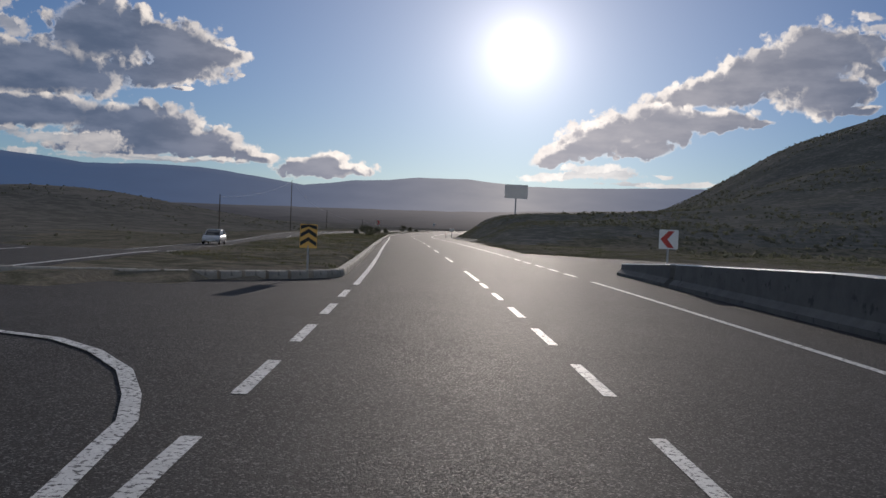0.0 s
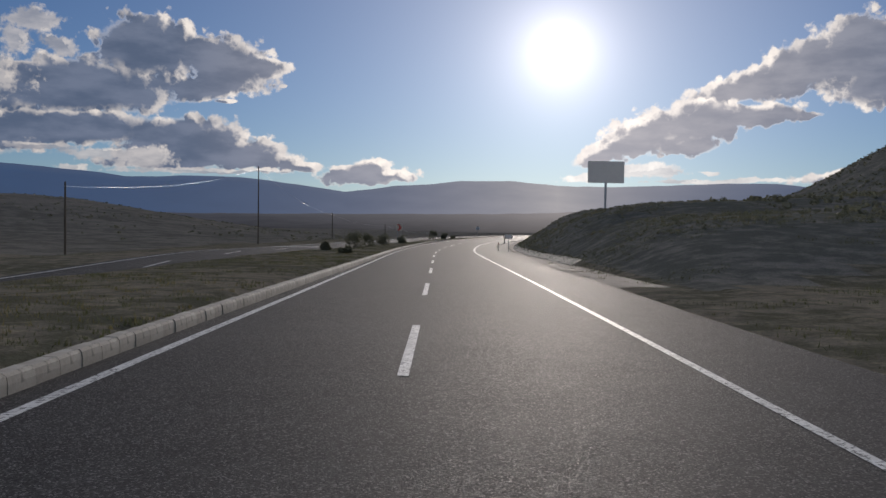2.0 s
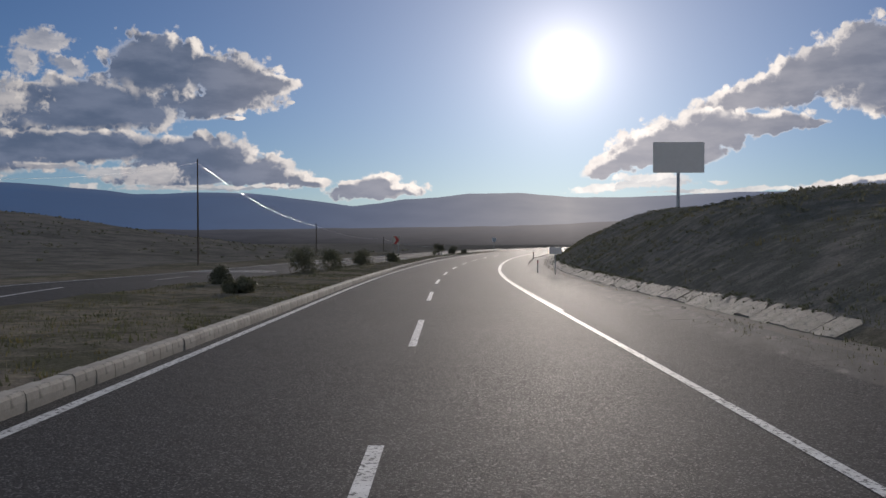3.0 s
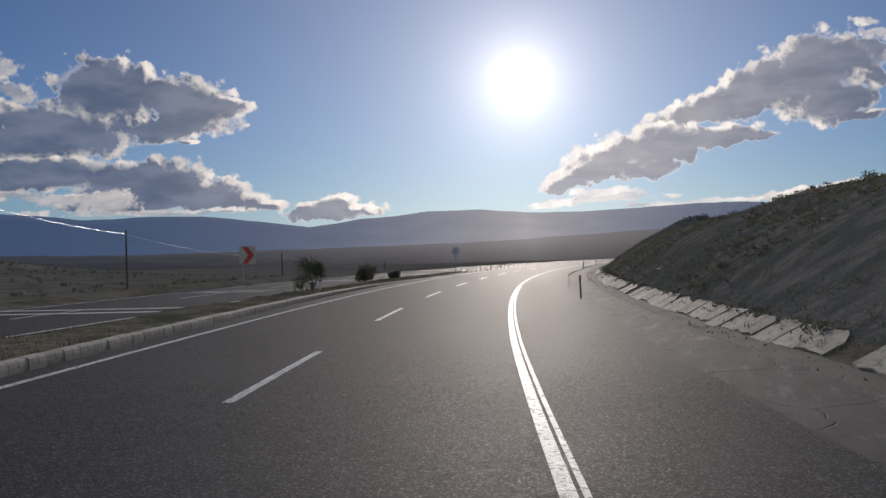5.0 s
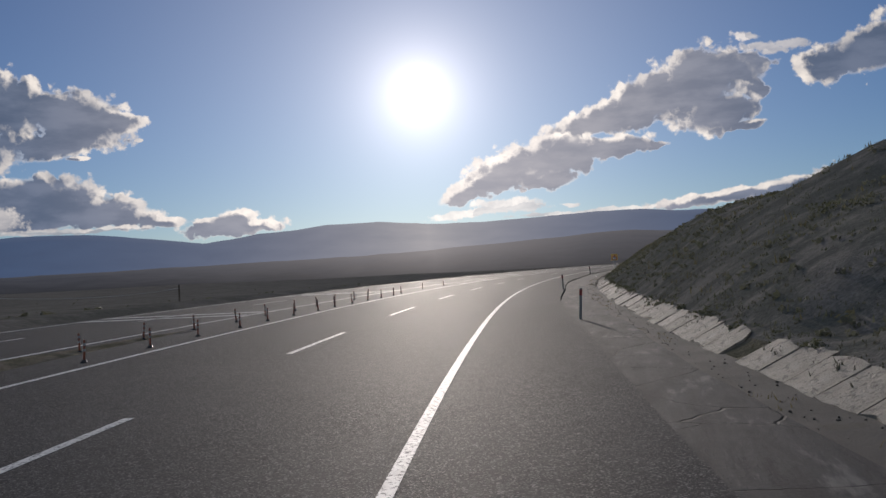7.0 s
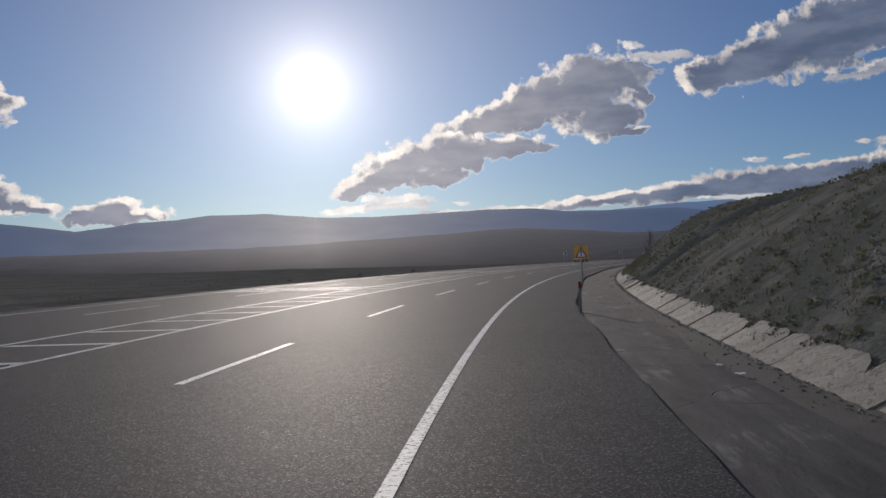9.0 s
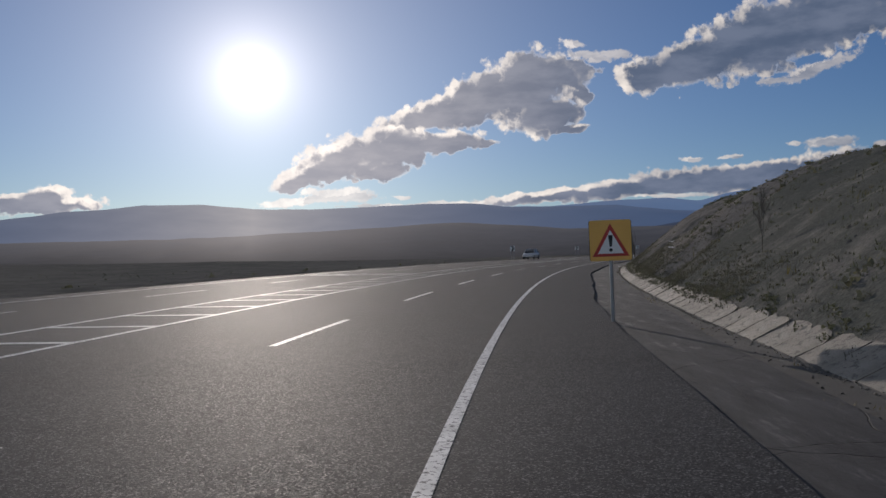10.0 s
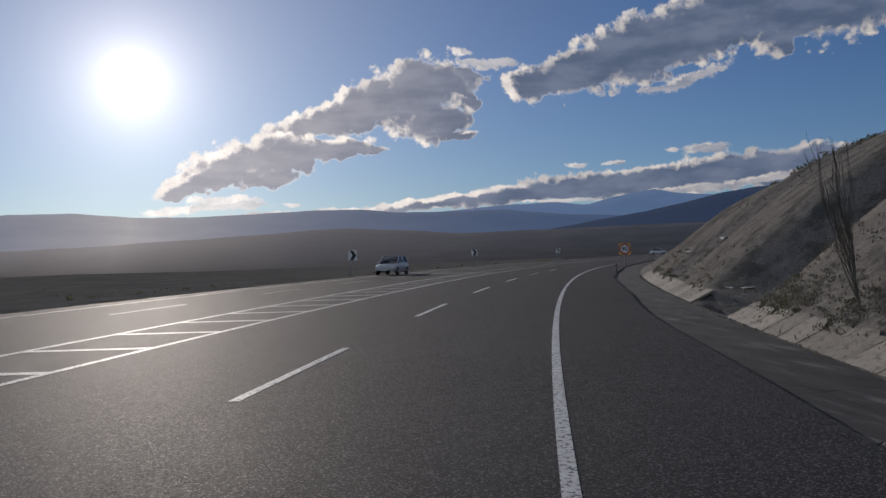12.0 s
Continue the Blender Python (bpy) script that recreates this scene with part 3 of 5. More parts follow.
def raw_object(name, verts, faces, mats, smooth_faces=False, slots=None):
    data = bpy.data.meshes.new(name)
    data.from_pydata([tuple(map(float, v)) for v in verts], [], faces)
    for m in mats if isinstance(mats, (list, tuple)) else [mats]:
        data.materials.append(m)
    if slots is not None:
        data.polygons.foreach_set("material_index", slots)
    if smooth_faces:
        data.polygons.foreach_set("use_smooth", [True] * len(faces))
    data.update()
    return new(name, data)


def box(bm, size, at=(0, 0, 0), bevel=0.0, turn=None):
    """A box of that size with its middle at a place, its edges bevelled."""
    made = bmesh.ops.create_cube(bm, size=1)["verts"]
    bmesh.ops.scale(bm, vec=size, verts=made)
    if bevel:
        edges = list({e for v in made for e in v.link_edges})
        made = list({v for f in bmesh.ops.bevel(bm, geom=edges, offset=bevel, segments=2, affect="EDGES", profile=0.6)["faces"] for v in f.verts} | {v for v in made if v.is_valid})
    if turn is not None:
        bmesh.ops.transform(bm, matrix=turn, verts=made)
    bmesh.ops.translate(bm, vec=at, verts=made)
    return made


def tube(bm, points, radii, sides=8, cap=True):
    """A tapered tube through points."""
    rings = []
    for k, p in enumerate(points):
        p = Vector(p)
        way = (Vector(points[min(k + 1, len(points) - 1)]) - Vector(points[max(k - 1, 0)])).normalized()
        u = way.cross(Vector((0.3, 0.2, 1)) if abs(way.z) < 0.9 else Vector((1, 0.1, 0))).normalized()
        v = way.cross(u)
        rings.append([bm.verts.new(p + radii[k] * (math.cos(2 * math.pi * i / sides) * u + math.sin(2 * math.pi * i / sides) * v)) for i in range(sides)])
    for a, b in zip(rings, rings[1:]):
        for i in range(sides):
            bm.faces.new((a[i], a[(i + 1) % sides], b[(i + 1) % sides], b[i]))
    if cap:
        bm.faces.new(rings[0][::-1])
        bm.faces.new(rings[-1])


def ribbon(name, s_values, left, right, z, mat, rows=2, kind="structure", label="", jitter=0.0):
    """A strip of road surface between two offsets from the lane line. left and right are numbers or functions of s."""
    verts, faces = [], []
    s_values = np.asarray(s_values, float)
    lo = left(s_values) if callable(left) else np.full(len(s_values), left)
    hi = right(s_values) if callable(right) else np.full(len(s_values), right)
    if jitter:
        hi = hi + jitter * rough_noise(s_values, s_values * 0 + 3.3, 4.5, 3, 31)
    for k in range(rows):
        x, y = along(s_values, lo + (hi - lo) * k / (rows - 1))
        verts.append(np.stack([x, y, rise(s_values) + (z(s_values) if callable(z) else z)], 1))
    verts, n = np.concatenate(verts), len(s_values)
    for k in range(rows - 1):
        faces += [(k * n + i, (k + 1) * n + i, (k + 1) * n + i + 1, k * n + i + 1) for i in range(n - 1)]
    ob = raw_object(name, verts, faces, mat)
    return tagged(ob, label, kind=kind)


# ---------------------------------------------------------------- ground and roads
s_grid = np.concatenate([np.linspace(-400, -70, 12), np.arange(-60, 84, 2.0), np.arange(84, 432, 0.8), np.arange(432, 560, 3.0), 560 + np.geomspace(6, 4200, 36)])
d_grid = np.concatenate([-np.geomspace(4300, 62, 44), np.arange(-60, -19, 3.0), np.arange(-19, -2.9, 0.45), np.arange(-2.5, 5.0, 1.5), np.arange(5.2, 6.6, 0.25), np.arange(6.6, 9.2, 0.11),
                         np.arange(9.2, 24, 0.5), np.arange(24, 30, 1.2), np.geomspace(30, 300, 34)])
gs, gd = np.meshgrid(s_grid, d_grid, indexing="ij")
gx, gy = along(gs, gd)
gz = ground_height(gs, gd) + rise(gs)
ns, nd = gs.shape
faces = [(i * nd + j, i * nd + j + 1, (i + 1) * nd + j + 1, (i + 1) * nd + j) for i in range(ns - 1) for j in range(nd - 1)]
mid_s, mid_d = (gs[:-1, :-1] + gs[1:, 1:]) / 2, (gd[:-1, :-1] + gd[1:, 1:]) / 2
# kinds of cover, with ragged borders between them
mx, my = along(mid_s, mid_d)
ragged = rough_noise(mx, my, 60, 6, 41)
inner_mid = np.interp(mid_s, *INNER_LINE)
far_left = smooth(-(mid_d - inner_mid) - 8, 0, 70) + smooth(mid_s, 120, 230) * (mid_d < inner_mid - 8)
slot = np.where(far_left + 0.9 * ragged > 0.55, 3, 0)
slot = np.where((mid_d > 7.9) & (mid_s + 30 * ragged > 66), 1, slot)
slot = np.where((mid_d > 7.5) & (mid_s + 25 * ragged > 336) & (mid_s < 440) & (mid_d + 12 * ragged < 34), 2, slot)
slot = np.where((mid_d > 5.2) & (mid_d <= 7.5) & (mid_s > 66), 4, slot)
slot = np.where(mid_d + 25 * ragged > 50, 1, slot)
slot = np.where(np.hypot(mx - 20, my - 150) + 120 * ragged > 430, 3, slot)
ground = raw_object("ground", np.stack([gx, gy, gz], -1).reshape(-1, 3), faces, [GRASS, SCRUB, SOIL, FIELD, VERGE], True, slot.reshape(-1).astype(np.int32))
tagged(ground, "dry grassland and scrub with a cut earth bank", "ground", kind="structure")

# the plain goes on under and behind the hills
rim = [(20 + 5200 * math.cos(2 * math.pi * k / 64), 150 + 5200 * math.sin(2 * math.pi * k / 64), -15.0) for k in range(64)]
far_ground = raw_object("ground_far", rim, [tuple(range(64))], FIELD)
tagged(far_ground, "dark plain reaching to the mountains", "ground", kind="structure")

S_ALL = np.concatenate([np.arange(-60, 84, 2.0), np.arange(84, 440, 0.5), np.arange(440, 560, 2.0), 560 + np.geomspace(5, 900, 20)])


def road_edge(s):
    """Where the new layer of asphalt ends, beside the shoulder."""
    return 5.45 + 0.08 * np.sin(s * 0.21) + 0.20 * smooth(s, 150, 185) * (1 - smooth(s, 230, 270))


road = ribbon("road", S_ALL, lambda s: np.interp(s, *KERB_LINE) - 0.05 - 2.4 * smooth(s, 205, 240), road_edge, 0.0, ASPHALT, 12,
              label="grey asphalt carriageway with worn white markings", jitter=0.09)
opposite = ribbon("road_opposite", S_ALL, lambda s: np.interp(s, *INNER_LINE) - 7.55 - 1.0 * smooth(s, 230, 310), lambda s: np.interp(s, *INNER_LINE) + 0.5, lambda s: dip(s) - 0.004, ASPHALT, 8,
                  label="asphalt carriageway for the oncoming traffic")
junction = ribbon("road_junction", np.arange(-60, 6, 2.0), -19.0, -3.0, -0.010, ASPHALT, 8, label="asphalt opening between the two carriageways")
ribbon("road_side", np.arange(-60, 32, 2.0), 5.0, lambda s: 6.4 + 17 * smooth(s, 6, 11) * (1 - smooth(s, 20, 30)), -0.012, ASPHALT, 8, label="asphalt mouth of a side road")
# the worn side of the new asphalt layer, a few centimetres above the old one
skirt_d = road_edge(S_ALL) + 0.09 * rough_noise(S_ALL, S_ALL * 0 + 3.3, 4.5, 3, 31)
(kx, ky), (lx, ly) = along(S_ALL, skirt_d), along(S_ALL, skirt_d + 0.02)
n = len(S_ALL)
side = raw_object("layer_edge", [(a, b, c) for a, b, c in zip(kx, ky, rise(S_ALL))] + [(a, b, c - 0.07) for a, b, c in zip(lx, ly, rise(S_ALL))], [(i, n + i, n + i + 1, i + 1) for i in range(n - 1)], ASPHALT)
side.parent = road
ribbon("pavement_old", np.arange(79, 560, 1.2), 5.0, lambda s: np.interp(s, *TOE_LINE) - 0.20 - 0.4 * (1 - smooth(s, 300, 345)), -0.054, OLD_ASPHALT, 6, label="cracked old asphalt strip beside the new surface", jitter=0.22)
# ---------------------------------------------------------------- far mountains
def ridge(name, far, spec, base, mat, seed, label, deep=0.25):
    """A range of hills round the plain: its skyline in degrees over bearings, given as heights in spec."""
    az = np.radians(np.arange(-60, 75, 0.35))
    bearing = np.degrees(az)
    top = np.interp(bearing, *spec) + 0.10 * rough_noise(bearing, bearing * 0 + seed, 3.0, 5, seed)
    verts, n, rows = [], len(az), 9
    for k in range(rows):
        f = k / (rows - 1)
        dist = far * (1 - deep * (1 - f))
        rise = far * np.tan(np.radians(top)) * (f ** 1.25)
        rise = rise + far * 0.004 * rough_noise(bearing, bearing * 0 + 5 * f + seed, 2.5, 4, seed + 3) * math.sin(math.pi * f)
        x, y = 20 + dist * np.sin(az), 150 + dist * np.cos(az)
        verts.append(np.stack([x, y, base + rise + 0 * x], 1))
    x, y = 20 + far * 1.06 * np.sin(az), 150 + far * 1.06 * np.cos(az)
    verts.append(np.stack([x, y, base - 60 + 0 * x], 1))
    faces = [(k * n + i, k * n + i + 1, (k + 1) * n + i + 1, (k + 1) * n + i) for k in range(rows) for i in range(n - 1)]
    return tagged(raw_object(name, np.concatenate(verts), faces, mat, True), label, "mountains", kind="structure")


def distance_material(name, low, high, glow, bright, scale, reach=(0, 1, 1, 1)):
    """Far land, its kilometres of haze painted as emission, brightest below the sun."""
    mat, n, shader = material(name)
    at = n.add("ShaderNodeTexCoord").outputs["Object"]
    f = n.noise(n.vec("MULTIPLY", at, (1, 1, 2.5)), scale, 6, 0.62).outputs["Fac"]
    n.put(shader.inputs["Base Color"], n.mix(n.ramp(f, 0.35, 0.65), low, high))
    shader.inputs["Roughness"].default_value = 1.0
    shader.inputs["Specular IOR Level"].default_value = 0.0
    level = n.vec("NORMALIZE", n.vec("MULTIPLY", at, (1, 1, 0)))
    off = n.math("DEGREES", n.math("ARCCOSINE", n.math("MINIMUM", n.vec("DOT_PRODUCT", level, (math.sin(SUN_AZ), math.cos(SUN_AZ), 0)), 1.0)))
    haze_glow = n.mix(n.math("EXPONENT", n.math("MULTIPLY", off, -0.115)), glow, bright)
    n.put(shader.inputs["Emission Color"], n.mix(n.ramp(f, 0.35, 0.65, 0, 0.55), haze_glow, n.vec("MULTIPLY", haze_glow, (0.75, 0.78, 0.82))))
    # the painted haze glows more the farther up the slope
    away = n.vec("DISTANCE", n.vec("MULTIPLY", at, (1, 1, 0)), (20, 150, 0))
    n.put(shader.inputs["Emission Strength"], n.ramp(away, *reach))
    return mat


# emission holds the painted haze: tone far from the sun, then tone below it
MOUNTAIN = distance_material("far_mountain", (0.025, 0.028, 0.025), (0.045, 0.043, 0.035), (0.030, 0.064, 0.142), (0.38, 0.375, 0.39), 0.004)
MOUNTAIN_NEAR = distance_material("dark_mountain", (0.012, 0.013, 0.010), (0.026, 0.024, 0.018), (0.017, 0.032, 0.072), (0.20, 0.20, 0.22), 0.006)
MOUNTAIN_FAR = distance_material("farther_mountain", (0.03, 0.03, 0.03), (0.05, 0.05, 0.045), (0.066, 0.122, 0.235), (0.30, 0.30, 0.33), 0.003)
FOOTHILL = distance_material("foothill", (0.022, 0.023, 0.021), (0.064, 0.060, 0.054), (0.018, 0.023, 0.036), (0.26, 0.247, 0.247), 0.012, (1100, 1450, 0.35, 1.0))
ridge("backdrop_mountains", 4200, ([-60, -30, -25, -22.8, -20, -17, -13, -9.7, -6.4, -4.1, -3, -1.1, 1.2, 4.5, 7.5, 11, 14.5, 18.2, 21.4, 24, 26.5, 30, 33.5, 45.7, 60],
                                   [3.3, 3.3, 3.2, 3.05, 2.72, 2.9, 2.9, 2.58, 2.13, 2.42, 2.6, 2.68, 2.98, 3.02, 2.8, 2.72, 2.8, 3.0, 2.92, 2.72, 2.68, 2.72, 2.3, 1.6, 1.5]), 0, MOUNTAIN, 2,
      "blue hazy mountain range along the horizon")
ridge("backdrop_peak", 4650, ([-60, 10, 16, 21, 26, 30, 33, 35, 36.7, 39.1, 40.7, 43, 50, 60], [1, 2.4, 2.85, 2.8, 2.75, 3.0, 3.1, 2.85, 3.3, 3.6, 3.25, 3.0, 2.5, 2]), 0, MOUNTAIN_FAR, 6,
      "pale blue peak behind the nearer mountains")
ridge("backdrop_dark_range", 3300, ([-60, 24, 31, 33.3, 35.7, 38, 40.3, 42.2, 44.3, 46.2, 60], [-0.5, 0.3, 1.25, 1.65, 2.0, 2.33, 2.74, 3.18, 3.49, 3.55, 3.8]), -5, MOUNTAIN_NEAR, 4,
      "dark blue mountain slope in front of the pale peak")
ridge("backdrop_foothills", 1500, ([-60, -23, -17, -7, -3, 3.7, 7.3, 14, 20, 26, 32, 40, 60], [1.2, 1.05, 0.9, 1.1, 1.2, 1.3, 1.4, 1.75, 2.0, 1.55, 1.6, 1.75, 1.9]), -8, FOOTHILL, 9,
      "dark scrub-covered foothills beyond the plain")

# ---------------------------------------------------------------- road markings


def stripe(name, parent, s0, s1, d0, d1, width, z=0.006, mat=PAINT):
    """A painted line on the road from (s0, d0) to (s1, d1)."""
    n = max(2, int(abs(s1 - s0) / 2) + 1)
    s, d = np.linspace(s0, s1, n), np.linspace(d0, d1, n)
    if abs(s1 - s0) > abs(d1 - d0):
        (xa, ya), (xb, yb) = along(s, d - width / 2), along(s, d + width / 2)
    else:
        (xa, ya), (xb, yb) = along(s - width / 2, d), along(s + width / 2, d)
    up = z + rise(s) + (dip(s) if parent is opposite else 0 * s)
    verts = [(a, b, c) for a, b, c in zip(xa, ya, up)] + [(a, b, c) for a, b, c in zip(xb, yb, up)]
    ob = raw_object(name, verts, [(i, n + i, n + i + 1, i + 1) for i in range(n - 1)], mat)
    ob.parent = parent
    return ob


def long_line(name, parent, s0, s1, line, width, z=0.006, step=2.0, shift=0.0):
    s = np.arange(s0, s1 + 0.1, step)
    d = np.interp(s, *line) + shift
    (xa, ya), (xb, yb) = along(s, d - width / 2), along(s, d + width / 2)
    n = len(s)
    up = z + rise(s) + (dip(s) if parent is opposite else 0 * s)
    verts = [(a, b, c) for a, b, c in zip(xa, ya, up)] + [(a, b, c) for a, b, c in zip(xb, yb, up)]
    ob = raw_object(name, verts, [(i, n + i, n + i + 1, i + 1) for i in range(n - 1)], PAINT)
    ob.parent = parent
    return ob


long_line("edge_line", road, -3.4, 560, LEFT_LINE, 0.14)
long_line("edge_line", road, -60, 3, RIGHT_LINE, 0.14)
long_line("edge_line", road, 26, 560, RIGHT_LINE, 0.118)
long_line("old_edge_line", road, 92, 178, RIGHT_LINE, 0.05, shift=0.115)
for k in range(7):
    long_line("edge_dash", road, 4.5 + 3.2 * k, 6.6 + 3.2 * k, RIGHT_LINE, 0.14, step=1.0)
for k in range(46):
    stripe("lane_dash", road, 12 * k, 12 * k + 5.1, 0, 0, 0.125)
for k in range(14):
    stripe("lane_dash", road, -2.65 - 3.37 * k, -0.83 - 3.37 * k, 0, 0, 0.125)
    stripe("junction_dash", road, -6.9 - 3.27 * k, -5.08 - 3.27 * k, -3.18, -3.18, 0.14)
long_line("edge_line", opposite, -60, 560, INNER_LINE, 0.16, z=0.003)
long_line("edge_line", opposite, -60, 560, INNER_LINE, 0.16, z=0.003, shift=-7.0)
for k in range(44):
    s0 = 12 * k + 3.5
    d0 = float(np.interp(s0 + 2, *INNER_LINE)) - 3.9
    stripe("lane_dash", opposite, s0, s0 + 5, d0, d0, 0.14, z=0.003)
for s0, count in ((309, 5), (352, 4), (431, 2)):
    for k in range(count):
        d0 = float(np.interp(s0, *INNER_LINE))
        stripe("rumble_line", opposite, s0 + 1.0 * k, s0 + 1.0 * k, d0 - 6.9, d0 - 0.2, 0.34, z=0.003)
for s0, near in ((124.0, 2.2), (145.5, 2.2), (161.9, 0.3), (177.5, 2.2), (195.0, 2.2), (212.0, 0.8), (233.0, 0.3), (257.0, 0.2)):
    for k in range(2):
        d0 = float(np.interp(s0, *INNER_LINE))
        stripe("rumble_line", opposite, s0 + 2.05 * k, s0 + 2.05 * k, d0 - 7.2, d0 - near, 0.55, z=0.003)
for k in range(52):
    s0 = 272.2 + 3.095 * k
    stripe("hatch_bar", road, s0, s0 + 0.2, -5.7, -3.55, 0.28)
# ---------------------------------------------------------------- kerbs, islands and the ditch


def kerb_mesh(length, high=0.222, wide=0.20):
    """A kerbstone with a rounded upper edge, lying along y, its face at x = 0 and its body to the left."""
    bm = bmesh.new()
    outline = [(0, -0.12), (0.0, high * 0.55), (-0.012, high * 0.86), (-0.04, high), (-wide, high), (-wide, -0.12)]
    rings = [[bm.verts.new((x, y, z)) for x, z in outline] for y in (0, length)]
    n = len(outline)
    for i in range(n):
        bm.faces.new((rings[0][i], rings[0][(i + 1) % n], rings[1][(i + 1) % n], rings[1][i]))
    bm.faces.new(rings[0][::-1])
    bm.faces.new(rings[1])
    bmesh.ops.recalc_face_normals(bm, faces=bm.faces)
    return bm


def kerb_run(name, label, poses, length):
    thing = tagged(new(name), label, "kerb")
    bm = kerb_mesh(length)
    data = bpy.data.meshes.new("kerbstone")
    bm.to_mesh(data)
    bm.free()
    data.materials.append(KERB)
    for m in poses:
        ob = new("kerbstone", data)
        ob.parent = thing
        ob.matrix_world = m @ pose(random.uniform(-0.005, 0.005), 0, random.uniform(-0.007, 0.005), random.uniform(-0.2, 0.2), random.uniform(-0.7, 0.7), random.uniform(-0.3, 0.3))
    return thing


STONE = 0.55
median_poses = []
for k in range(int(205 / STONE)):
    s0 = k * STONE - 0.15
    d0, d1 = float(np.interp(s0, *KERB_LINE)), float(np.interp(s0 + STONE, *KERB_LINE))
    median_poses.append(on_road(s0, d0, -0.03 - 0.2 * float(smooth(s0, 165, 205)), math.degrees(math.atan2(d0 - d1, STONE))))
kerb_thing = kerb_run("median_kerb", "pale grey concrete kerbstones along the grass strip", median_poses[:290], STONE - 0.017)
verts, faces = [], []
for m in median_poses[290:]:
    bm = kerb_mesh(STONE - 0.017)
    k = len(verts)
    tilt = m @ pose(random.uniform(-0.005, 0.005), 0, random.uniform(-0.007, 0.005), 0, random.uniform(-0.7, 0.7), 0)
    bm.verts.index_update()
    verts += [tuple(tilt @ v.co) for v in bm.verts]
    faces += [tuple(k + v.index for v in f.verts) for f in bm.faces]
    bm.free()
far_kerb = raw_object("kerbstones_far", verts, faces, KERB)
far_kerb.parent = kerb_thing
tagged(far_kerb, kind="stuff")


def kerb_path(points):
    """Poses of kerbstones along a polyline of (s, d), the island on its left."""
    out = []
    for (s0, d0), (s1, d1) in zip(points, points[1:]):
        a, b = Vector(map(float, along(s0, d0))), Vector(map(float, along(s1, d1)))
        way = b - a
        n = max(1, round(way.length / STONE))
        turn = math.atan2(-way.x, way.y)
        for k in range(n):
            p = a + way * k / n
            out.append(Matrix.Translation((p.x, p.y, float(rise(s0 + (s1 - s0) * k / n)) - 0.03)) @ Matrix.Rotation(turn, 4, "Z"))
    return out


kerb_run("median_nose_kerb", "concrete kerb round the blunt end of the grass strip",
         kerb_path([(-5.6, -11.6), (-4.9, -9.8), (-4.2, -7.9), (-3.4, -6.2), (-2.2, -4.75), (-1.7, -4.25), (-0.9, -3.75), (-0.15, -3.55)]), STONE - 0.017)
corner = [(-15.6 - 3.3 * (1 - math.cos(a)) - 0.0, -7.6 + 3.0 * math.sin(a)) for a in np.linspace(0.0, 1.5, 9)]
kerb_run("corner_island_kerb", "pale concrete kerb round the corner of a grass island",
         kerb_path([(-40, -4.55), (-30, -4.55), (-20.5, -4.6)] + corner[::-1] + [(-15.6, -18)]), STONE - 0.017)
island_s = np.array([-60, -40, -30, -20.5] + [c[0] for c in corner[::-1]] + [-15.6])
island_d = np.array([-4.8, -4.8, -4.8, -4.85] + [c[1] - 0.2 for c in corner[::-1]] + [-18.0])
ix, iy = along(island_s, island_d)
jx, jy = along(island_s - 0.0, np.full(len(island_s), -18.0))
top = 0.22 + rise(island_s)
verts = [(a, b, c) for a, b, c in zip(ix, iy, top)] + [(a, b, c) for a, b, c in zip(jx, jy, top)]
n = len(island_s)
tagged(raw_object("ground_island", verts, [(i, n + i, n + i + 1, i + 1) for i in range(n - 1)], GRASS), "grass top of the corner island", kind="structure")
# the white line that swings round the corner island
arc = [(-13.6, -6.6), (-14.0, -5.75), (-14.75, -5.05), (-15.8, -4.4), (-16.9, -3.98), (-17.8, -3.72), (-19.5, -3.55), (-24, -3.5), (-40, -3.5)]
arc = [(-13.6, -14.0)] + arc
for name, shift in (("corner_line", 0.075),):
    pts = [Vector(map(float, along(s, d))) for s, d in arc]
    verts, faces = [], []
    for k, p in enumerate(pts):
        way = (pts[min(k + 1, len(pts) - 1)] - pts[max(k - 1, 0)]).normalized()
        side = Vector((-way.y, way.x)) * shift
        up = float(rise(arc[k][0])) + 0.006
        verts += [(*(p - side), up), (*(p + side), up)]
    line = raw_object(name, verts, [(2 * k, 2 * k + 1, 2 * k + 3, 2 * k + 2) for k in range(len(pts) - 1)], PAINT)
    line.parent = junction
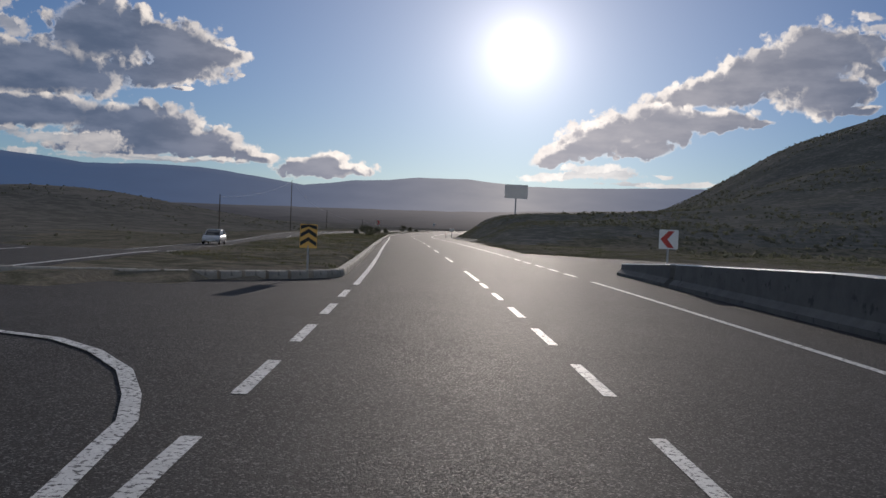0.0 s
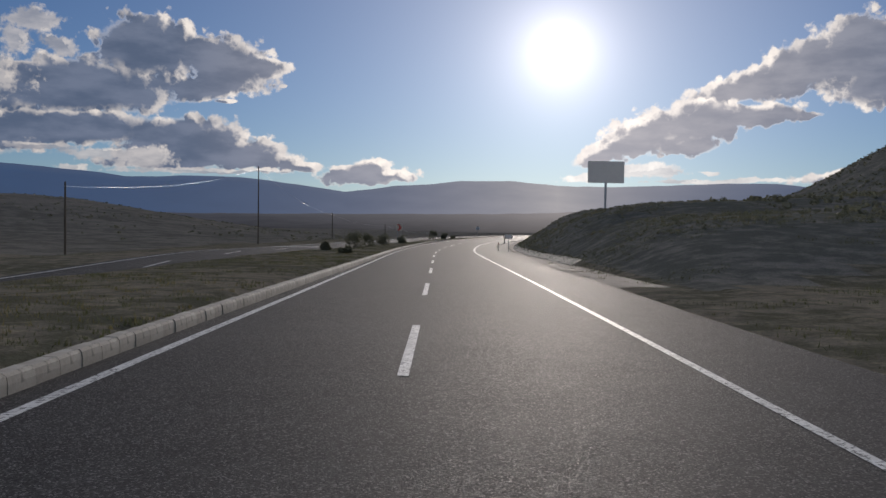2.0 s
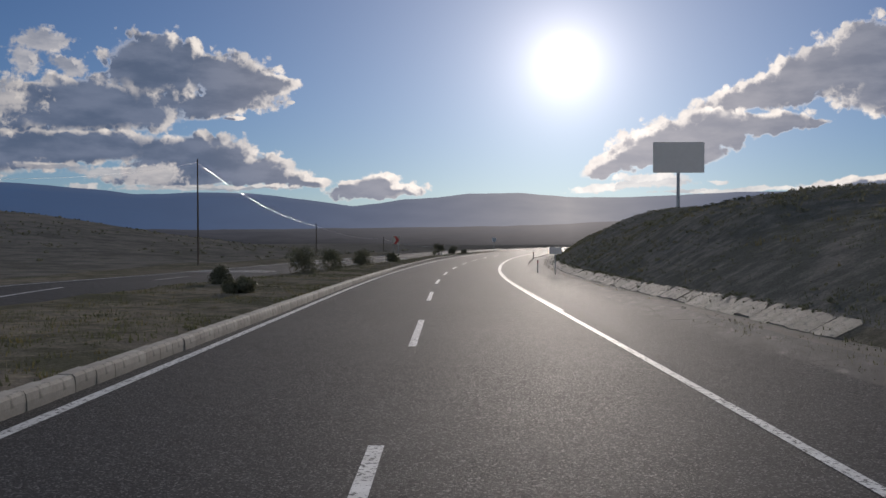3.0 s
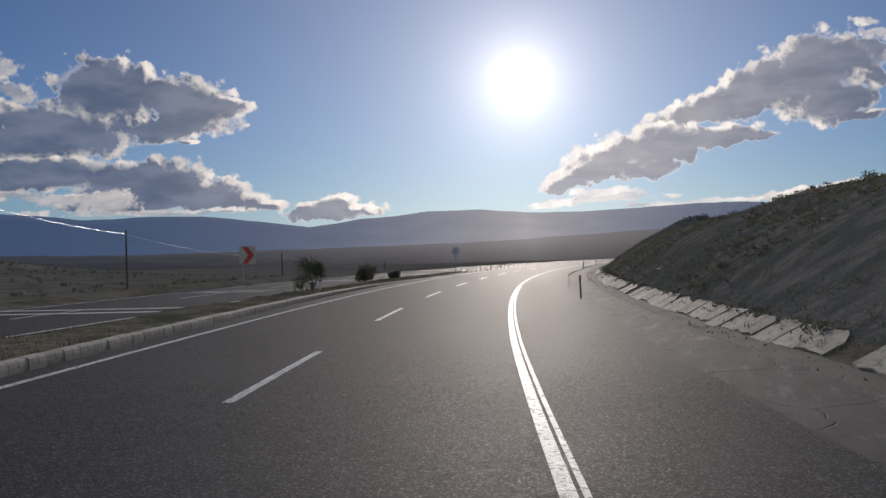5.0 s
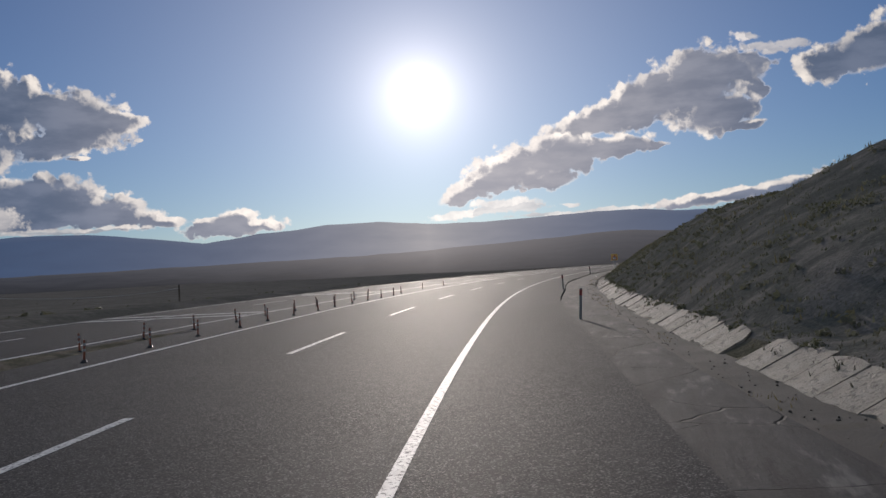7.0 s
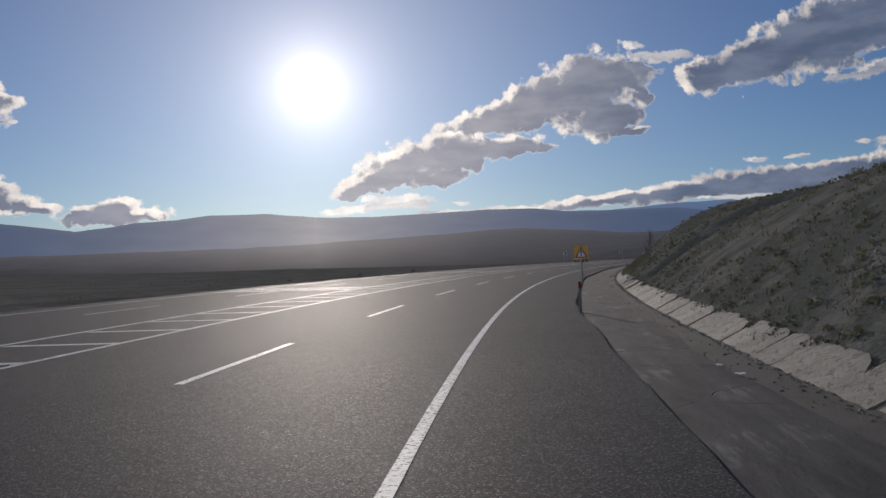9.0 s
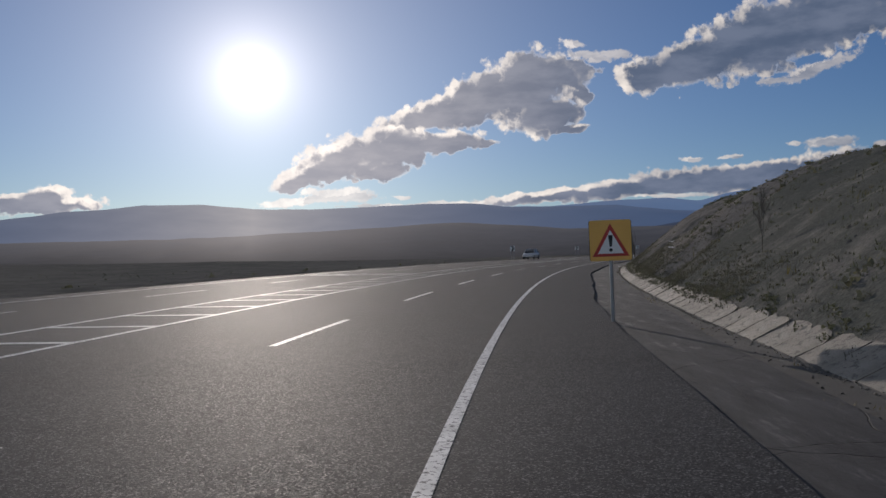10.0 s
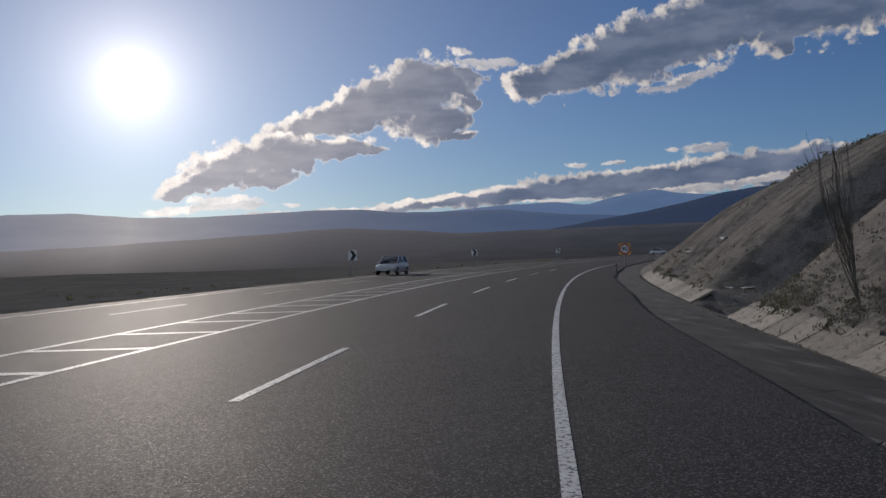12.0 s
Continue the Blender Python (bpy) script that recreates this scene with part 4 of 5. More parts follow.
# a low concrete barrier at the mouth of the side road, which ramps down to its end
def barrier(s0, s1, label):
    """A stretch of barrier: sloped foot, level sides toned as shaded, top toned as sunlit."""
    thing = tagged(new("concrete_barrier"), label, "barrier", group="barrier at the side road")
    bm, cap = bmesh.new(), bmesh.new()
    rings, tops = [], []
    for q in np.linspace(s0, s1, 9):
        up = float(np.interp(q, [-14, -8.4, 1.2, 7.0], [1.0, 0.95, 0.67, 0.42]))
        ring = []
        for off, z in ((-0.16, -0.1), (-0.16, 0.10), (-0.02, 0.24), (0.0, up - 0.03), (0.34, up - 0.03), (0.36, 0.24), (0.5, 0.10), (0.5, -0.1)):
            x, y = along(q, 5.66 + off)
            ring.append(bm.verts.new((float(x), float(y), float(rise(q)) + min(z, up - 0.03))))
        rings.append(ring)
        top = []
        for off, z in ((-0.008, up - 0.03), (0.012, up), (0.328, up), (0.348, up - 0.03)):
            x, y = along(q, 5.66 + off)
            top.append(cap.verts.new((float(x), float(y), float(rise(q)) + z)))
        tops.append(top)
    for mesh, rows in ((bm, rings), (cap, tops)):
        for p, q in zip(rows, rows[1:]):
            for i in range(len(p)):
                j = (i + 1) % len(p)
                mesh.faces.new((p[i], p[j], q[j], q[i]))
        mesh.faces.new(rows[0][::-1])
        mesh.faces.new(rows[-1])
        bmesh.ops.recalc_face_normals(mesh, faces=mesh.faces)
    part("body", bm, SHADED_CONCRETE, thing)
    part("coping", cap, SUNLIT_TOP, thing, "smooth barrier top with sunlight put into its pale tone")


barrier(1.4, 7.0, "low grey concrete barrier with a top toned pale as in sun, sloping to its end")
barrier(-14.0, 0.9, "grey concrete barrier with a top toned pale as in sun beside the shoulder")

# concrete slabs lining the far side of the ditch
ditch = tagged(new("drainage_ditch"), "pale weathered concrete slabs lining a roadside ditch", "ditch")


def slab_mesh(length, wide, seed, eaten):
    """A tilted slab with a broken upper edge; eaten: how much of its lower edge is gone at most."""
    rnd = random.Random(seed)
    bm = bmesh.new()
    n = 5
    bite = rnd.choice((0.0, 0.05, 0.14, 0.30))      # the corner at the joint has broken off
    tops = [wide * (1 - bite * f - rnd.random() ** 2 * 0.16) for f in (1.0, 0.30, 0.0, 0.0, 0.0)]
    gone = eaten * rnd.choice((0.0, 0.1, 0.5, 1.0))
    low = [(rnd.uniform(-0.02, 0.03) + gone * (0.35 + 0.65 * rnd.random()), length * k / (n - 1)) for k in range(n)]
    high = [(tops[k], length * k / (n - 1)) for k in range(n)]
    up = 0.52
    rows = []
    for z in (0.0, -0.055):
        rows.append([bm.verts.new((x, y, x * up + z + rnd.uniform(-0.008, 0.008))) for x, y in low])
        rows.append([bm.verts.new((x, y, x * up + z + rnd.uniform(-0.012, 0.012))) for x, y in high])
    a, b, c, d = rows
    for k in range(n - 1):
        bm.faces.new((a[k], b[k], b[k + 1], a[k + 1]))
        bm.faces.new((a[k], a[k + 1], c[k + 1], c[k]))
        bm.faces.new((b[k], d[k], d[k + 1], b[k + 1]))
    bm.faces.new((a[0], c[0], d[0], b[0]))
    bm.faces.new((a[-1], b[-1], d[-1], c[-1]))
    bmesh.ops.recalc_face_normals(bm, faces=bm.faces)
    data = bpy.data.meshes.new("slab")
    bm.to_mesh(data)
    bm.free()
    data.materials.append(SLAB)
    return data


SLAB_LENGTH = 1.12
slabs = [slab_mesh(SLAB_LENGTH - 0.04, 0.66, 100 + k, 0.0) for k in range(14)]
old_slabs = [slab_mesh(SLAB_LENGTH - 0.05, 0.68, 200 + k, 0.15) for k in range(20)]
rnd = random.Random(5)
for k in range(int((416 - 86) / SLAB_LENGTH)):
    s0 = 86 + k * SLAB_LENGTH
    if 382.1 < s0 < 388.0 or 302.3 < s0 < 304.4 or 211.5 < s0 < 213.4:
        continue
    if 110 < s0 < 272 and rnd.random() < 0.05:      # buried under washed-down earth
        continue
    ob = new("slab", rnd.choice(old_slabs if s0 < 272 else slabs))
    ob.parent = ditch
    worn = 0.5 if s0 < 330 else 0.12      # the older stretch has heaved
    ob.matrix_world = on_road(s0, float(np.interp(s0, *TOE_LINE)) - 0.03, -0.075) @ pose(
        rnd.uniform(-0.05, 0.05) * worn, 0, rnd.uniform(-0.008, 0.010) * worn, rnd.uniform(-0.4, 0.4) * worn, rnd.uniform(-2.0, 1.2) * worn, rnd.uniform(-0.9, 0.9) * worn)

# ---------------------------------------------------------------- signs and posts


def flat_shape(points, thick=0.004, y=0.0):
    """A thin plate in the x-z plane, its face towards -y."""
    bm = bmesh.new()
    front = [bm.verts.new((x, y, z)) for x, z in points]
    back = [bm.verts.new((x, y + thick, z)) for x, z in points]
    bm.faces.new(front)
    bm.faces.new(back[::-1])
    for i in range(len(points)):
        j = (i + 1) % len(points)
        bm.faces.new((front[j], front[i], back[i], back[j]))
    bmesh.ops.recalc_face_normals(bm, faces=bm.faces)
    return bm


def rounded(w, h, z, r=0.04, n=4):
    out = []
    for cx, cz, a0 in ((w / 2 - r, h / 2 - r, 0), (-w / 2 + r, h / 2 - r, 90), (-w / 2 + r, -h / 2 + r, 180), (w / 2 - r, -h / 2 + r, 270)):
        out += [(cx + r * math.cos(radians(a0 + 90 * k / n)), z + cz + r * math.sin(radians(a0 + 90 * k / n))) for k in range(n + 1)]
    return out


def circle(r, z, n=28):
    return [(r * math.cos(2 * math.pi * k / n), z + r * math.sin(2 * math.pi * k / n)) for k in range(n)]


def post_tube(height, r=0.038, low=-0.3, y=0.05):
    bm = bmesh.new()
    tube(bm, [(0, y, low), (0, y, height * 0.5), (0, y, height)], [r, r, r], 10)
    return bm


def sign(name, label, m):
    thing = tagged(new(name), label, "road sign")
    thing.matrix_world = m
    return thing


def brackets(thing, low, high):
    for z in (low, high):
        bm = bmesh.new()
        box(bm, (0.16, 0.05, 0.035), (0, 0.035, z), 0.006)
        part("bracket", bm, STEEL, thing)


# black and yellow chevron at the nose of the grass strip
marker = sign("chevron_marker", "black and yellow chevron marker on a short post in grass", on_road(-0.9, -4.52, 0.20) @ Matrix.Scale(0.79, 4))
part("post", post_tube(0.74, 0.035, -0.3, 0.03), STEEL, marker)
part("plate", flat_shape(rounded(0.56, 0.78, 1.05, 0.03), 0.006), YELLOW, marker)
for k in range(3):
    z = 0.78 + 0.27 * k
    up, arm, half = 0.17, 0.13, 0.265
    top = min(z + up + arm, 1.42)
    bm = flat_shape([(-half, z - 0.06), (0, z + up - 0.06), (half, z - 0.06), (half, z + arm - 0.06), (0, top - 0.06), (-half, z + arm - 0.06)], 0.003, -0.004)
    part("chevron_stripe", bm, BLACK, marker)
brackets(marker, 0.80, 1.25)


# large board seen from behind, above the bank
board = sign("direction_board", "large grey board on a tall steel post above the bank", on_road(150.5, 18.6, 0, 4))
base = float(ground_height(np.array([150.5]), np.array([18.6]))[0])
part("post", post_tube(8.2, 0.14, base - 0.5, 0.14), STEEL, board)
part("plate", flat_shape(rounded(4.5, 2.7, 9.35, 0.08), 0.03), SIGN_BACK, board)
for z in (8.5, 9.35, 10.2):
    bm = bmesh.new()
    box(bm, (4.2, 0.06, 0.09), (0, 0.07, z), 0.01)
    part("rail", bm, STEEL, board)

# small board beside the shoulder
small = sign("kilometre_board", "small plain board on a thin post by the shoulder", on_road(123.2, 6.5, 0.0, 3))
part("post", post_tube(1.5, 0.03, -0.3, 0.03), STEEL, small)
part("plate", flat_shape(rounded(0.72, 0.40, 1.36, 0.03), 0.006), SIGN_BACK, small)
brackets(small, 1.28, 1.45)

# yellow warning sign
warn = sign("warning_sign", "yellow square warning sign with a red-edged triangle on a steel post", on_road(316.3, 5.4, 0, 6) @ pose(0, 0, 0, 0, -1.5, 0))
part("post", post_tube(1.2, 0.036, -0.3, 0.045), STEEL, warn)
part("plate", flat_shape(rounded(0.80, 0.78, 1.56, 0.04), 0.006), YELLOW, warn)
border = part("border", flat_shape(rounded(0.80, 0.78, 1.56, 0.04), 0.004, 0.004), BLACK, warn)
border.scale = (1.025, 1.0, 1.0)
part("triangle", flat_shape([(-0.355, 1.25), (0.355, 1.25), (0.0, 1.885)], 0.003, -0.004), RED, warn, "red triangle")
part("triangle_field", flat_shape([(-0.25, 1.305), (0.25, 1.305), (0.0, 1.755)], 0.003, -0.0075), WHITE, warn, "white field of the triangle")
part("exclamation_stroke", flat_shape([(-0.022, 1.44), (0.022, 1.44), (0.045, 1.66), (-0.045, 1.66)], 0.003, -0.011), BLACK, warn)
part("exclamation_dot", flat_shape(circle(0.034, 1.375, 14), 0.003, -0.011), BLACK, warn)
brackets(warn, 1.40, 1.75)


def digits(text, size, at, mat, parent):
    curve = bpy.data.curves.new("digits", "FONT")
    curve.body, curve.size, curve.extrude, curve.align_x, curve.align_y, curve.offset = text, size, 0.002, "CENTER", "CENTER", 0.006
    temp = bpy.data.objects.new("digits", curve)
    scene.collection.objects.link(temp)
    data = bpy.data.meshes.new_from_object(temp.evaluated_get(bpy.context.evaluated_depsgraph_get()))
    bpy.data.objects.remove(temp)
    data.transform(pose(*at, 90, 0, 0))
    data.materials.clear()
    data.materials.append(mat)
    ob = new("digits", data)
    ob.parent = parent
    return ob


limit = sign("speed_limit_sign", "round speed limit sign 90 on a yellow square board", on_road(437, 5.5, 0, 4))
part("post", post_tube(1.1, 0.036, -0.3, 0.045), STEEL, limit)
part("plate", flat_shape(rounded(0.94, 0.94, 1.48, 0.05), 0.006), YELLOW, limit)
part("ring", flat_shape(circle(0.45, 1.48), 0.003, -0.004), RED, limit, "red ring")
part("disc", flat_shape(circle(0.33, 1.48), 0.003, -0.008), WHITE, limit, "white disc")
digits("90", 0.50, (0, -0.013, 1.48), BLACK, limit)


# a round sign for the oncoming traffic at the end of the grass strip, seen from behind
disc_sign = sign("round_sign", "grey back of a round road sign on a steel post", on_road(211.0, -4.5, 0.0, 180))
part("post", post_tube(2.30, 0.036, -0.3, 0.045), STEEL, disc_sign)
part("plate", flat_shape(circle(0.36, 1.98), 0.006), SHEET_GREY, disc_sign)
brackets(disc_sign, 1.82, 2.14)


def turn_chevron(m, size, low, field, arrow, label):
    """A board with one arrow for a bend, on two posts."""
    thing = sign("bend_chevron", label, m)
    thing["group"] = "bend chevrons"
    z = low + size / 2
    for x in (-0.28 * size, 0.28 * size):
        bm = bmesh.new()
        tube(bm, [(x, 0.04, -0.5), (x, 0.04, low), (x, 0.04, low + size)], [0.03] * 3, 8)
        part("post", bm, STEEL, thing)
    part("plate", flat_shape(rounded(size, size, z, 0.03), 0.006), field, thing)
    h, a = size * 0.47, size * 0.42
    pts = [(-0.32 * size, z + h), (0.02 * size, z + h), (a, z), (0.02 * size, z - h), (-0.32 * size, z - h), (0.02 * size, z)]
    part("arrow", flat_shape(pts, 0.003, -0.004), arrow, thing)
    return thing


def left_chevron(m):
    """A small board with an arrow to the left on one post."""
    thing = sign("arrow_board", "small white board with a red arrow on a steel post", m)
    part("post", post_tube(1.1, 0.03, -0.3, 0.04), STEEL, thing)
    part("plate", flat_shape(rounded(0.56, 0.56, 1.26, 0.03), 0.006), WHITE, thing)
    part("arrow", flat_shape([(0.16, 1.50), (-0.02, 1.50), (-0.24, 1.26), (-0.02, 1.02), (0.16, 1.02), (-0.04, 1.26)], 0.003, -0.004), RED, thing)
    brackets(thing, 1.12, 1.40)
    return thing


left_chevron(on_road(3.3, 6.15, 0.0) @ Matrix.Scale(1.08, 4))
turn_chevron(on_road(189.5, -14.6, -0.2, -8), 1.15, 1.55, FADED_WHITE, RED, "red arrow on a faded white square board beside the far lane")
for s0, d0 in ((425.5, -13.6), (463, -13.6), (505, -13.8)):
    turn_chevron(on_road(s0, d0, -0.1, -10), 0.75, 1.35, WHITE, BLACK, "black arrow on a white square board beside the far lane")


def broken_post(m):
    thing = tagged(new("broken_post"), "short broken stump of a red roadside post on the verge", "post")
    thing.matrix_world = m
    bm = bmesh.new()
    box(bm, (0.10, 0.07, 0.42), (0, 0, 0.06), 0.015)
    for v in bm.verts:
        if v.co.z > 0.2:
            v.co.z += 0.5 * v.co.x
    part("post", bm, POST_GREY, thing)
    bm = bmesh.new()
    box(bm, (0.104, 0.074, 0.12), (0, 0, 0.15), 0.015)
    part("reflector_band", bm, FADED_RED, thing, "dull red band")
    return thing


def stub_post(m):
    thing = tagged(new("marker_post"), "short white plastic marker post beside a bush in the grass strip", "post")
    thing.matrix_world = m
    bm = bmesh.new()
    box(bm, (0.10, 0.05, 0.75), (0, 0, 0.22), 0.014)
    part("post", bm, WHITE, thing)
    bm = bmesh.new()
    box(bm, (0.104, 0.054, 0.09), (0, 0, 0.46), 0.014)
    part("reflector_band", bm, BLACK, thing, "dark band near the top")


stub_post(on_road(173.0, -5.3, 0.12))


POST_GREY = surface("grey_post_plastic", (0.15, 0.148, 0.145), (0.22, 0.217, 0.212), 4, 30, (0.5, 0.7), 0.1, 0.003, spots=((0.10, 0.09, 0.075), 5, 0.6))


def delineator(m):
    thing = tagged(new("delineator_post"), "worn grey plastic roadside delineator post with a red reflector", "post", group="roadside delineators")
    thing.matrix_world = m
    bm = bmesh.new()
    box(bm, (0.070, 0.05, 1.06), (0, 0, 0.31), 0.015)
    for v in bm.verts:
        if v.co.z > 0.78:
            v.co.z += 0.2 * (v.co.x + 0.04)
    part("post", bm, POST_GREY, thing)
    bm = bmesh.new()
    box(bm, (0.074, 0.054, 0.17), (0, 0, 0.735), 0.015)
    part("reflector_band", bm, FADED_RED, thing, "faded red reflector band")
    return thing


broken_post(on_road(368.2, 6.0, -0.06, 12) @ pose(0, 0, 0, 4, -6, 0))
first_post = delineator(on_road(125.8, 5.6, -0.09, 2))
for s0, d0, lean in ((166, 5.62, 1), (223, 5.85, -3), (246, 5.6, 2), (289, 5.4, 1), (411, 5.5, 2), (474, 5.5, 0)):
    copy_thing(first_post, on_road(s0, d0, -0.09, 3 * lean) @ pose(0, 0, 0, lean, -lean, 0))


def bollard(m):
    thing = tagged(new("flexible_bollard"), "slim faded red flexible bollard with grimy bands on the asphalt", "bollard", group="row of bollards")
    thing.matrix_world = m
    bm = bmesh.new()
    tube(bm, [(0, 0, 0.04), (0, 0, 0.40), (0, 0, 0.44)], [0.024, 0.023, 0.018], 10)
    part("post", bm, ORANGE, thing)
    for z in (0.22, 0.33):
        bm = bmesh.new()
        tube(bm, [(0, 0, z), (0, 0, z + 0.05)], [0.0265, 0.0265], 10)
        part("band", bm, PLASTIC_WHITE, thing, "pale grimy reflective band")
    bm = bmesh.new()
    tube(bm, [(0, 0, 0.0), (0, 0, 0.025), (0, 0, 0.06)], [0.07, 0.065, 0.035], 12)
    part("base", bm, BLACK, thing, "black rubber base")
    return thing


first_bollard = bollard(on_road(213, -4.0, 0))
rnd = random.Random(11)
for k in range(1, 13):
    copy_thing(first_bollard, on_road(213 + 3.0 * k, -4.0 + rnd.uniform(-0.08, 0.08), 0) @ pose(0, 0, 0, rnd.uniform(-4, 4), rnd.uniform(-4, 4), 0))
for k in range(11):
    copy_thing(first_bollard, on_road(215 + 3.3 * k, -5.35 + 0.02 * k + rnd.uniform(-0.08, 0.08), 0) @ pose(0, 0, 0, rnd.uniform(-5, 5), rnd.uniform(-5, 5), 0))
for s0, d0 in ((252, -4.2), (259.5, -4.4), (267, -4.4)):
    copy_thing(first_bollard, on_road(s0, d0, 0))

# ---------------------------------------------------------------- power line


def power_pole(x, y, top, lean=0.0):
    thing = tagged(new("power_pole"), "weathered wooden power pole standing in the plain", "power pole", group="line of power poles")
    thing.matrix_world = Matrix.Translation((x, y, 0)) @ pose(0, 0, 0, 0, lean, 0)
    bm = bmesh.new()
    tube(bm, [(0, 0, -6), (0, 0, top * 0.5), (0, 0, top)], [0.11, 0.085, 0.065], 10)
    part("pole", bm, WOOD, thing)
    bm = bmesh.new()
    z = top - 0.35
    tube(bm, [(0, -0.06, z), (0, -0.24, z), (0, -0.26, z + 0.05)], [0.015, 0.015, 0.03], 6)
    part("insulator", bm, BLACK, thing)
    return thing


POLES = [(-27.4, 105.5, 5.2), (-22.9, 154.9, 9.7), (-20.0, 212.0, 4.5), (-11.9, 249.3, 2.5), (0.0, 300.0, 0.9)]
for x, y, top in POLES:
    power_pole(x, y, top, 0.012 * x)
WIRE = surface("aluminium_wire", (0.55, 0.55, 0.54), (0.7, 0.7, 0.69), 2, 20, (0.3, 0.45), 0, 0, metal=1.0)
for (xa, ya, za), (xb, yb, zb) in zip(POLES, POLES[1:]):
    cable = tagged(new("power_cable"), "thin sagging power cable slung between two poles", "cable", group="power cables")
    bm = bmesh.new()
    span = math.hypot(xb - xa, yb - ya)
    pts = [(xa + (xb - xa) * f, ya - 0.25 + (yb - ya) * f, za + (zb - za) * f - 0.35 - 0.018 * span * 4 * f * (1 - f)) for f in np.linspace(0, 1, 25)]
    tube(bm, pts, [0.009] * 25, 5)
    part("strand", bm, WIRE, cable)

# ---------------------------------------------------------------- trees and bushes


def grow(bm, start, way, length, radius, level, rnd, spread, lift=0.15):
    """Branches that fork and thin out."""
    pts, radii, p, w = [Vector(start)], [radius], Vector(start), Vector(way).normalized()
    steps = 4 if level else 3
    for k in range(steps):
        w = (w + Vector((rnd.uniform(-1, 1), rnd.uniform(-1, 1), rnd.uniform(-0.5, 1))) * 0.16 + Vector((0, 0, lift * 0.3))).normalized()
        p = p + w * (length / steps)
        pts.append(p.copy())
        radii.append(radius * (1 - 0.7 * (k + 1) / steps))
    tube(bm, pts, radii, 6 if level > 1 else 4, cap=False)
    if level:
        for _ in range(rnd.randint(3, 5)):
            k = rnd.randint(1, steps)
            side = Vector((rnd.uniform(-1, 1), rnd.uniform(-1, 1), rnd.uniform(-0.1, 0.6))).normalized()
            grow(bm, pts[k], w * (1 - spread) + side * spread, length * rnd.uniform(0.45, 0.75), max(radii[k] * 0.7, 0.004), level - 1, rnd, spread, lift)


def bare_tree(name, label, m, height, stems, seed, spread=0.5, thick=0.03, lift=0.15, fan=0.3, bark=BARK):
    rnd = random.Random(seed)
    thing = tagged(new(name), label, "tree")
    thing.matrix_world = m
    bm = bmesh.new()
    tube(bm, [(0, 0, -0.4), (0.01, 0, 0.05), (0.02, 0.01, 0.12 * height)], [thick * 1.5, thick * 1.2, thick], 8, cap=False)
    part("trunk", bm, bark, thing, smooth_faces=True)
    bm = bmesh.new()
    for _ in range(stems):
        grow(bm, (0.02, 0.01, 0.10 * height), (rnd.uniform(-fan, fan), rnd.uniform(-fan, fan), 1), height * rnd.uniform(0.5, 0.75), thick * 0.8, 3, rnd, spread, lift)
    part("branch_work", bm, bark, thing)
    return thing


def lean_ground(s, d, sink=0.05):
    z = float(ground_height(np.array([float(s)]), np.array([float(d)]))[0])
    return on_road(s, d, z - sink)


bare_tree("bare_sapling", "slender leafless poplar sapling growing above the ditch", lean_ground(376.9, 7.75) @ pose(0, 0, 0, 0, -13, 0), 1.75, 5, 3, 0.08, 0.020, 0.5, 0.02, TWIG)
bare_tree("bare_sapling", "slender leafless poplar sapling growing above the ditch", lean_ground(321.5, 9.3) @ pose(0, 0, 0, 0, -2, 0), 1.4, 2, 8, 0.35, 0.012, 0.4, 0.1, TWIG)
bare_tree("bare_shrub", "spreading leafless shrub on top of the bank", lean_ground(201, 15.2), 0.8, 9, 21, 0.5, 0.018, 0.1, 0.9)
bare_tree("bare_shrub", "spreading leafless shrub on top of the bank", lean_ground(199, 17.0), 0.6, 7, 27, 0.5, 0.016, 0.1, 0.9)


def bush(m, wide, high, seed, label="dense dark green bush in the grass strip"):
    """Short stems and many small leaves in an uneven heap."""
    rnd = random.Random(seed)
    thing = tagged(new("bush"), label, "bush", group="bushes in the grass strip")
    thing.matrix_world = m
    bm = bmesh.new()
    for _ in range(5):
        grow(bm, (rnd.uniform(-0.06, 0.06), rnd.uniform(-0.06, 0.06), -0.1), (rnd.uniform(-0.6, 0.6), rnd.uniform(-0.6, 0.6), 1), high * 0.42, 0.02, 2, rnd, 0.4)
    part("branch_work", bm, BARK, thing)
    lobes = [(Vector((rnd.uniform(-0.5, 0.5) * wide * 0.7, rnd.uniform(-0.5, 0.5) * wide * 0.7, high * rnd.uniform(0.22, 0.80))), rnd.uniform(0.16, 0.32) * wide) for _ in range(15)]
    verts, faces = [], []
    for _ in range(3200):
        c, r = rnd.choice(lobes)
        v = Vector((rnd.gauss(0, 1), rnd.gauss(0, 1), rnd.gauss(0, 1))).normalized()
        p = c + v * r * rnd.uniform(0.55, 1.05) * (0.8 + 0.4 * rnd.random())
        if p.z < 0.02:
            continue
        size = rnd.uniform(0.025, 0.055)
        a = Vector((rnd.gauss(0, 1), rnd.gauss(0, 1), rnd.gauss(0, 1))).normalized()
        b = a.cross(v + Vector((0.1, 0.2, 0.3))).normalized()
        k = len(verts)
        verts += [p - a * size, p + b * size * 0.55, p + a * size, p - b * size * 0.55]
        faces.append((k, k + 1, k + 2, k + 3))
    crown = raw_object("crown", verts, faces, LEAF)
    crown.parent = thing
    return thing


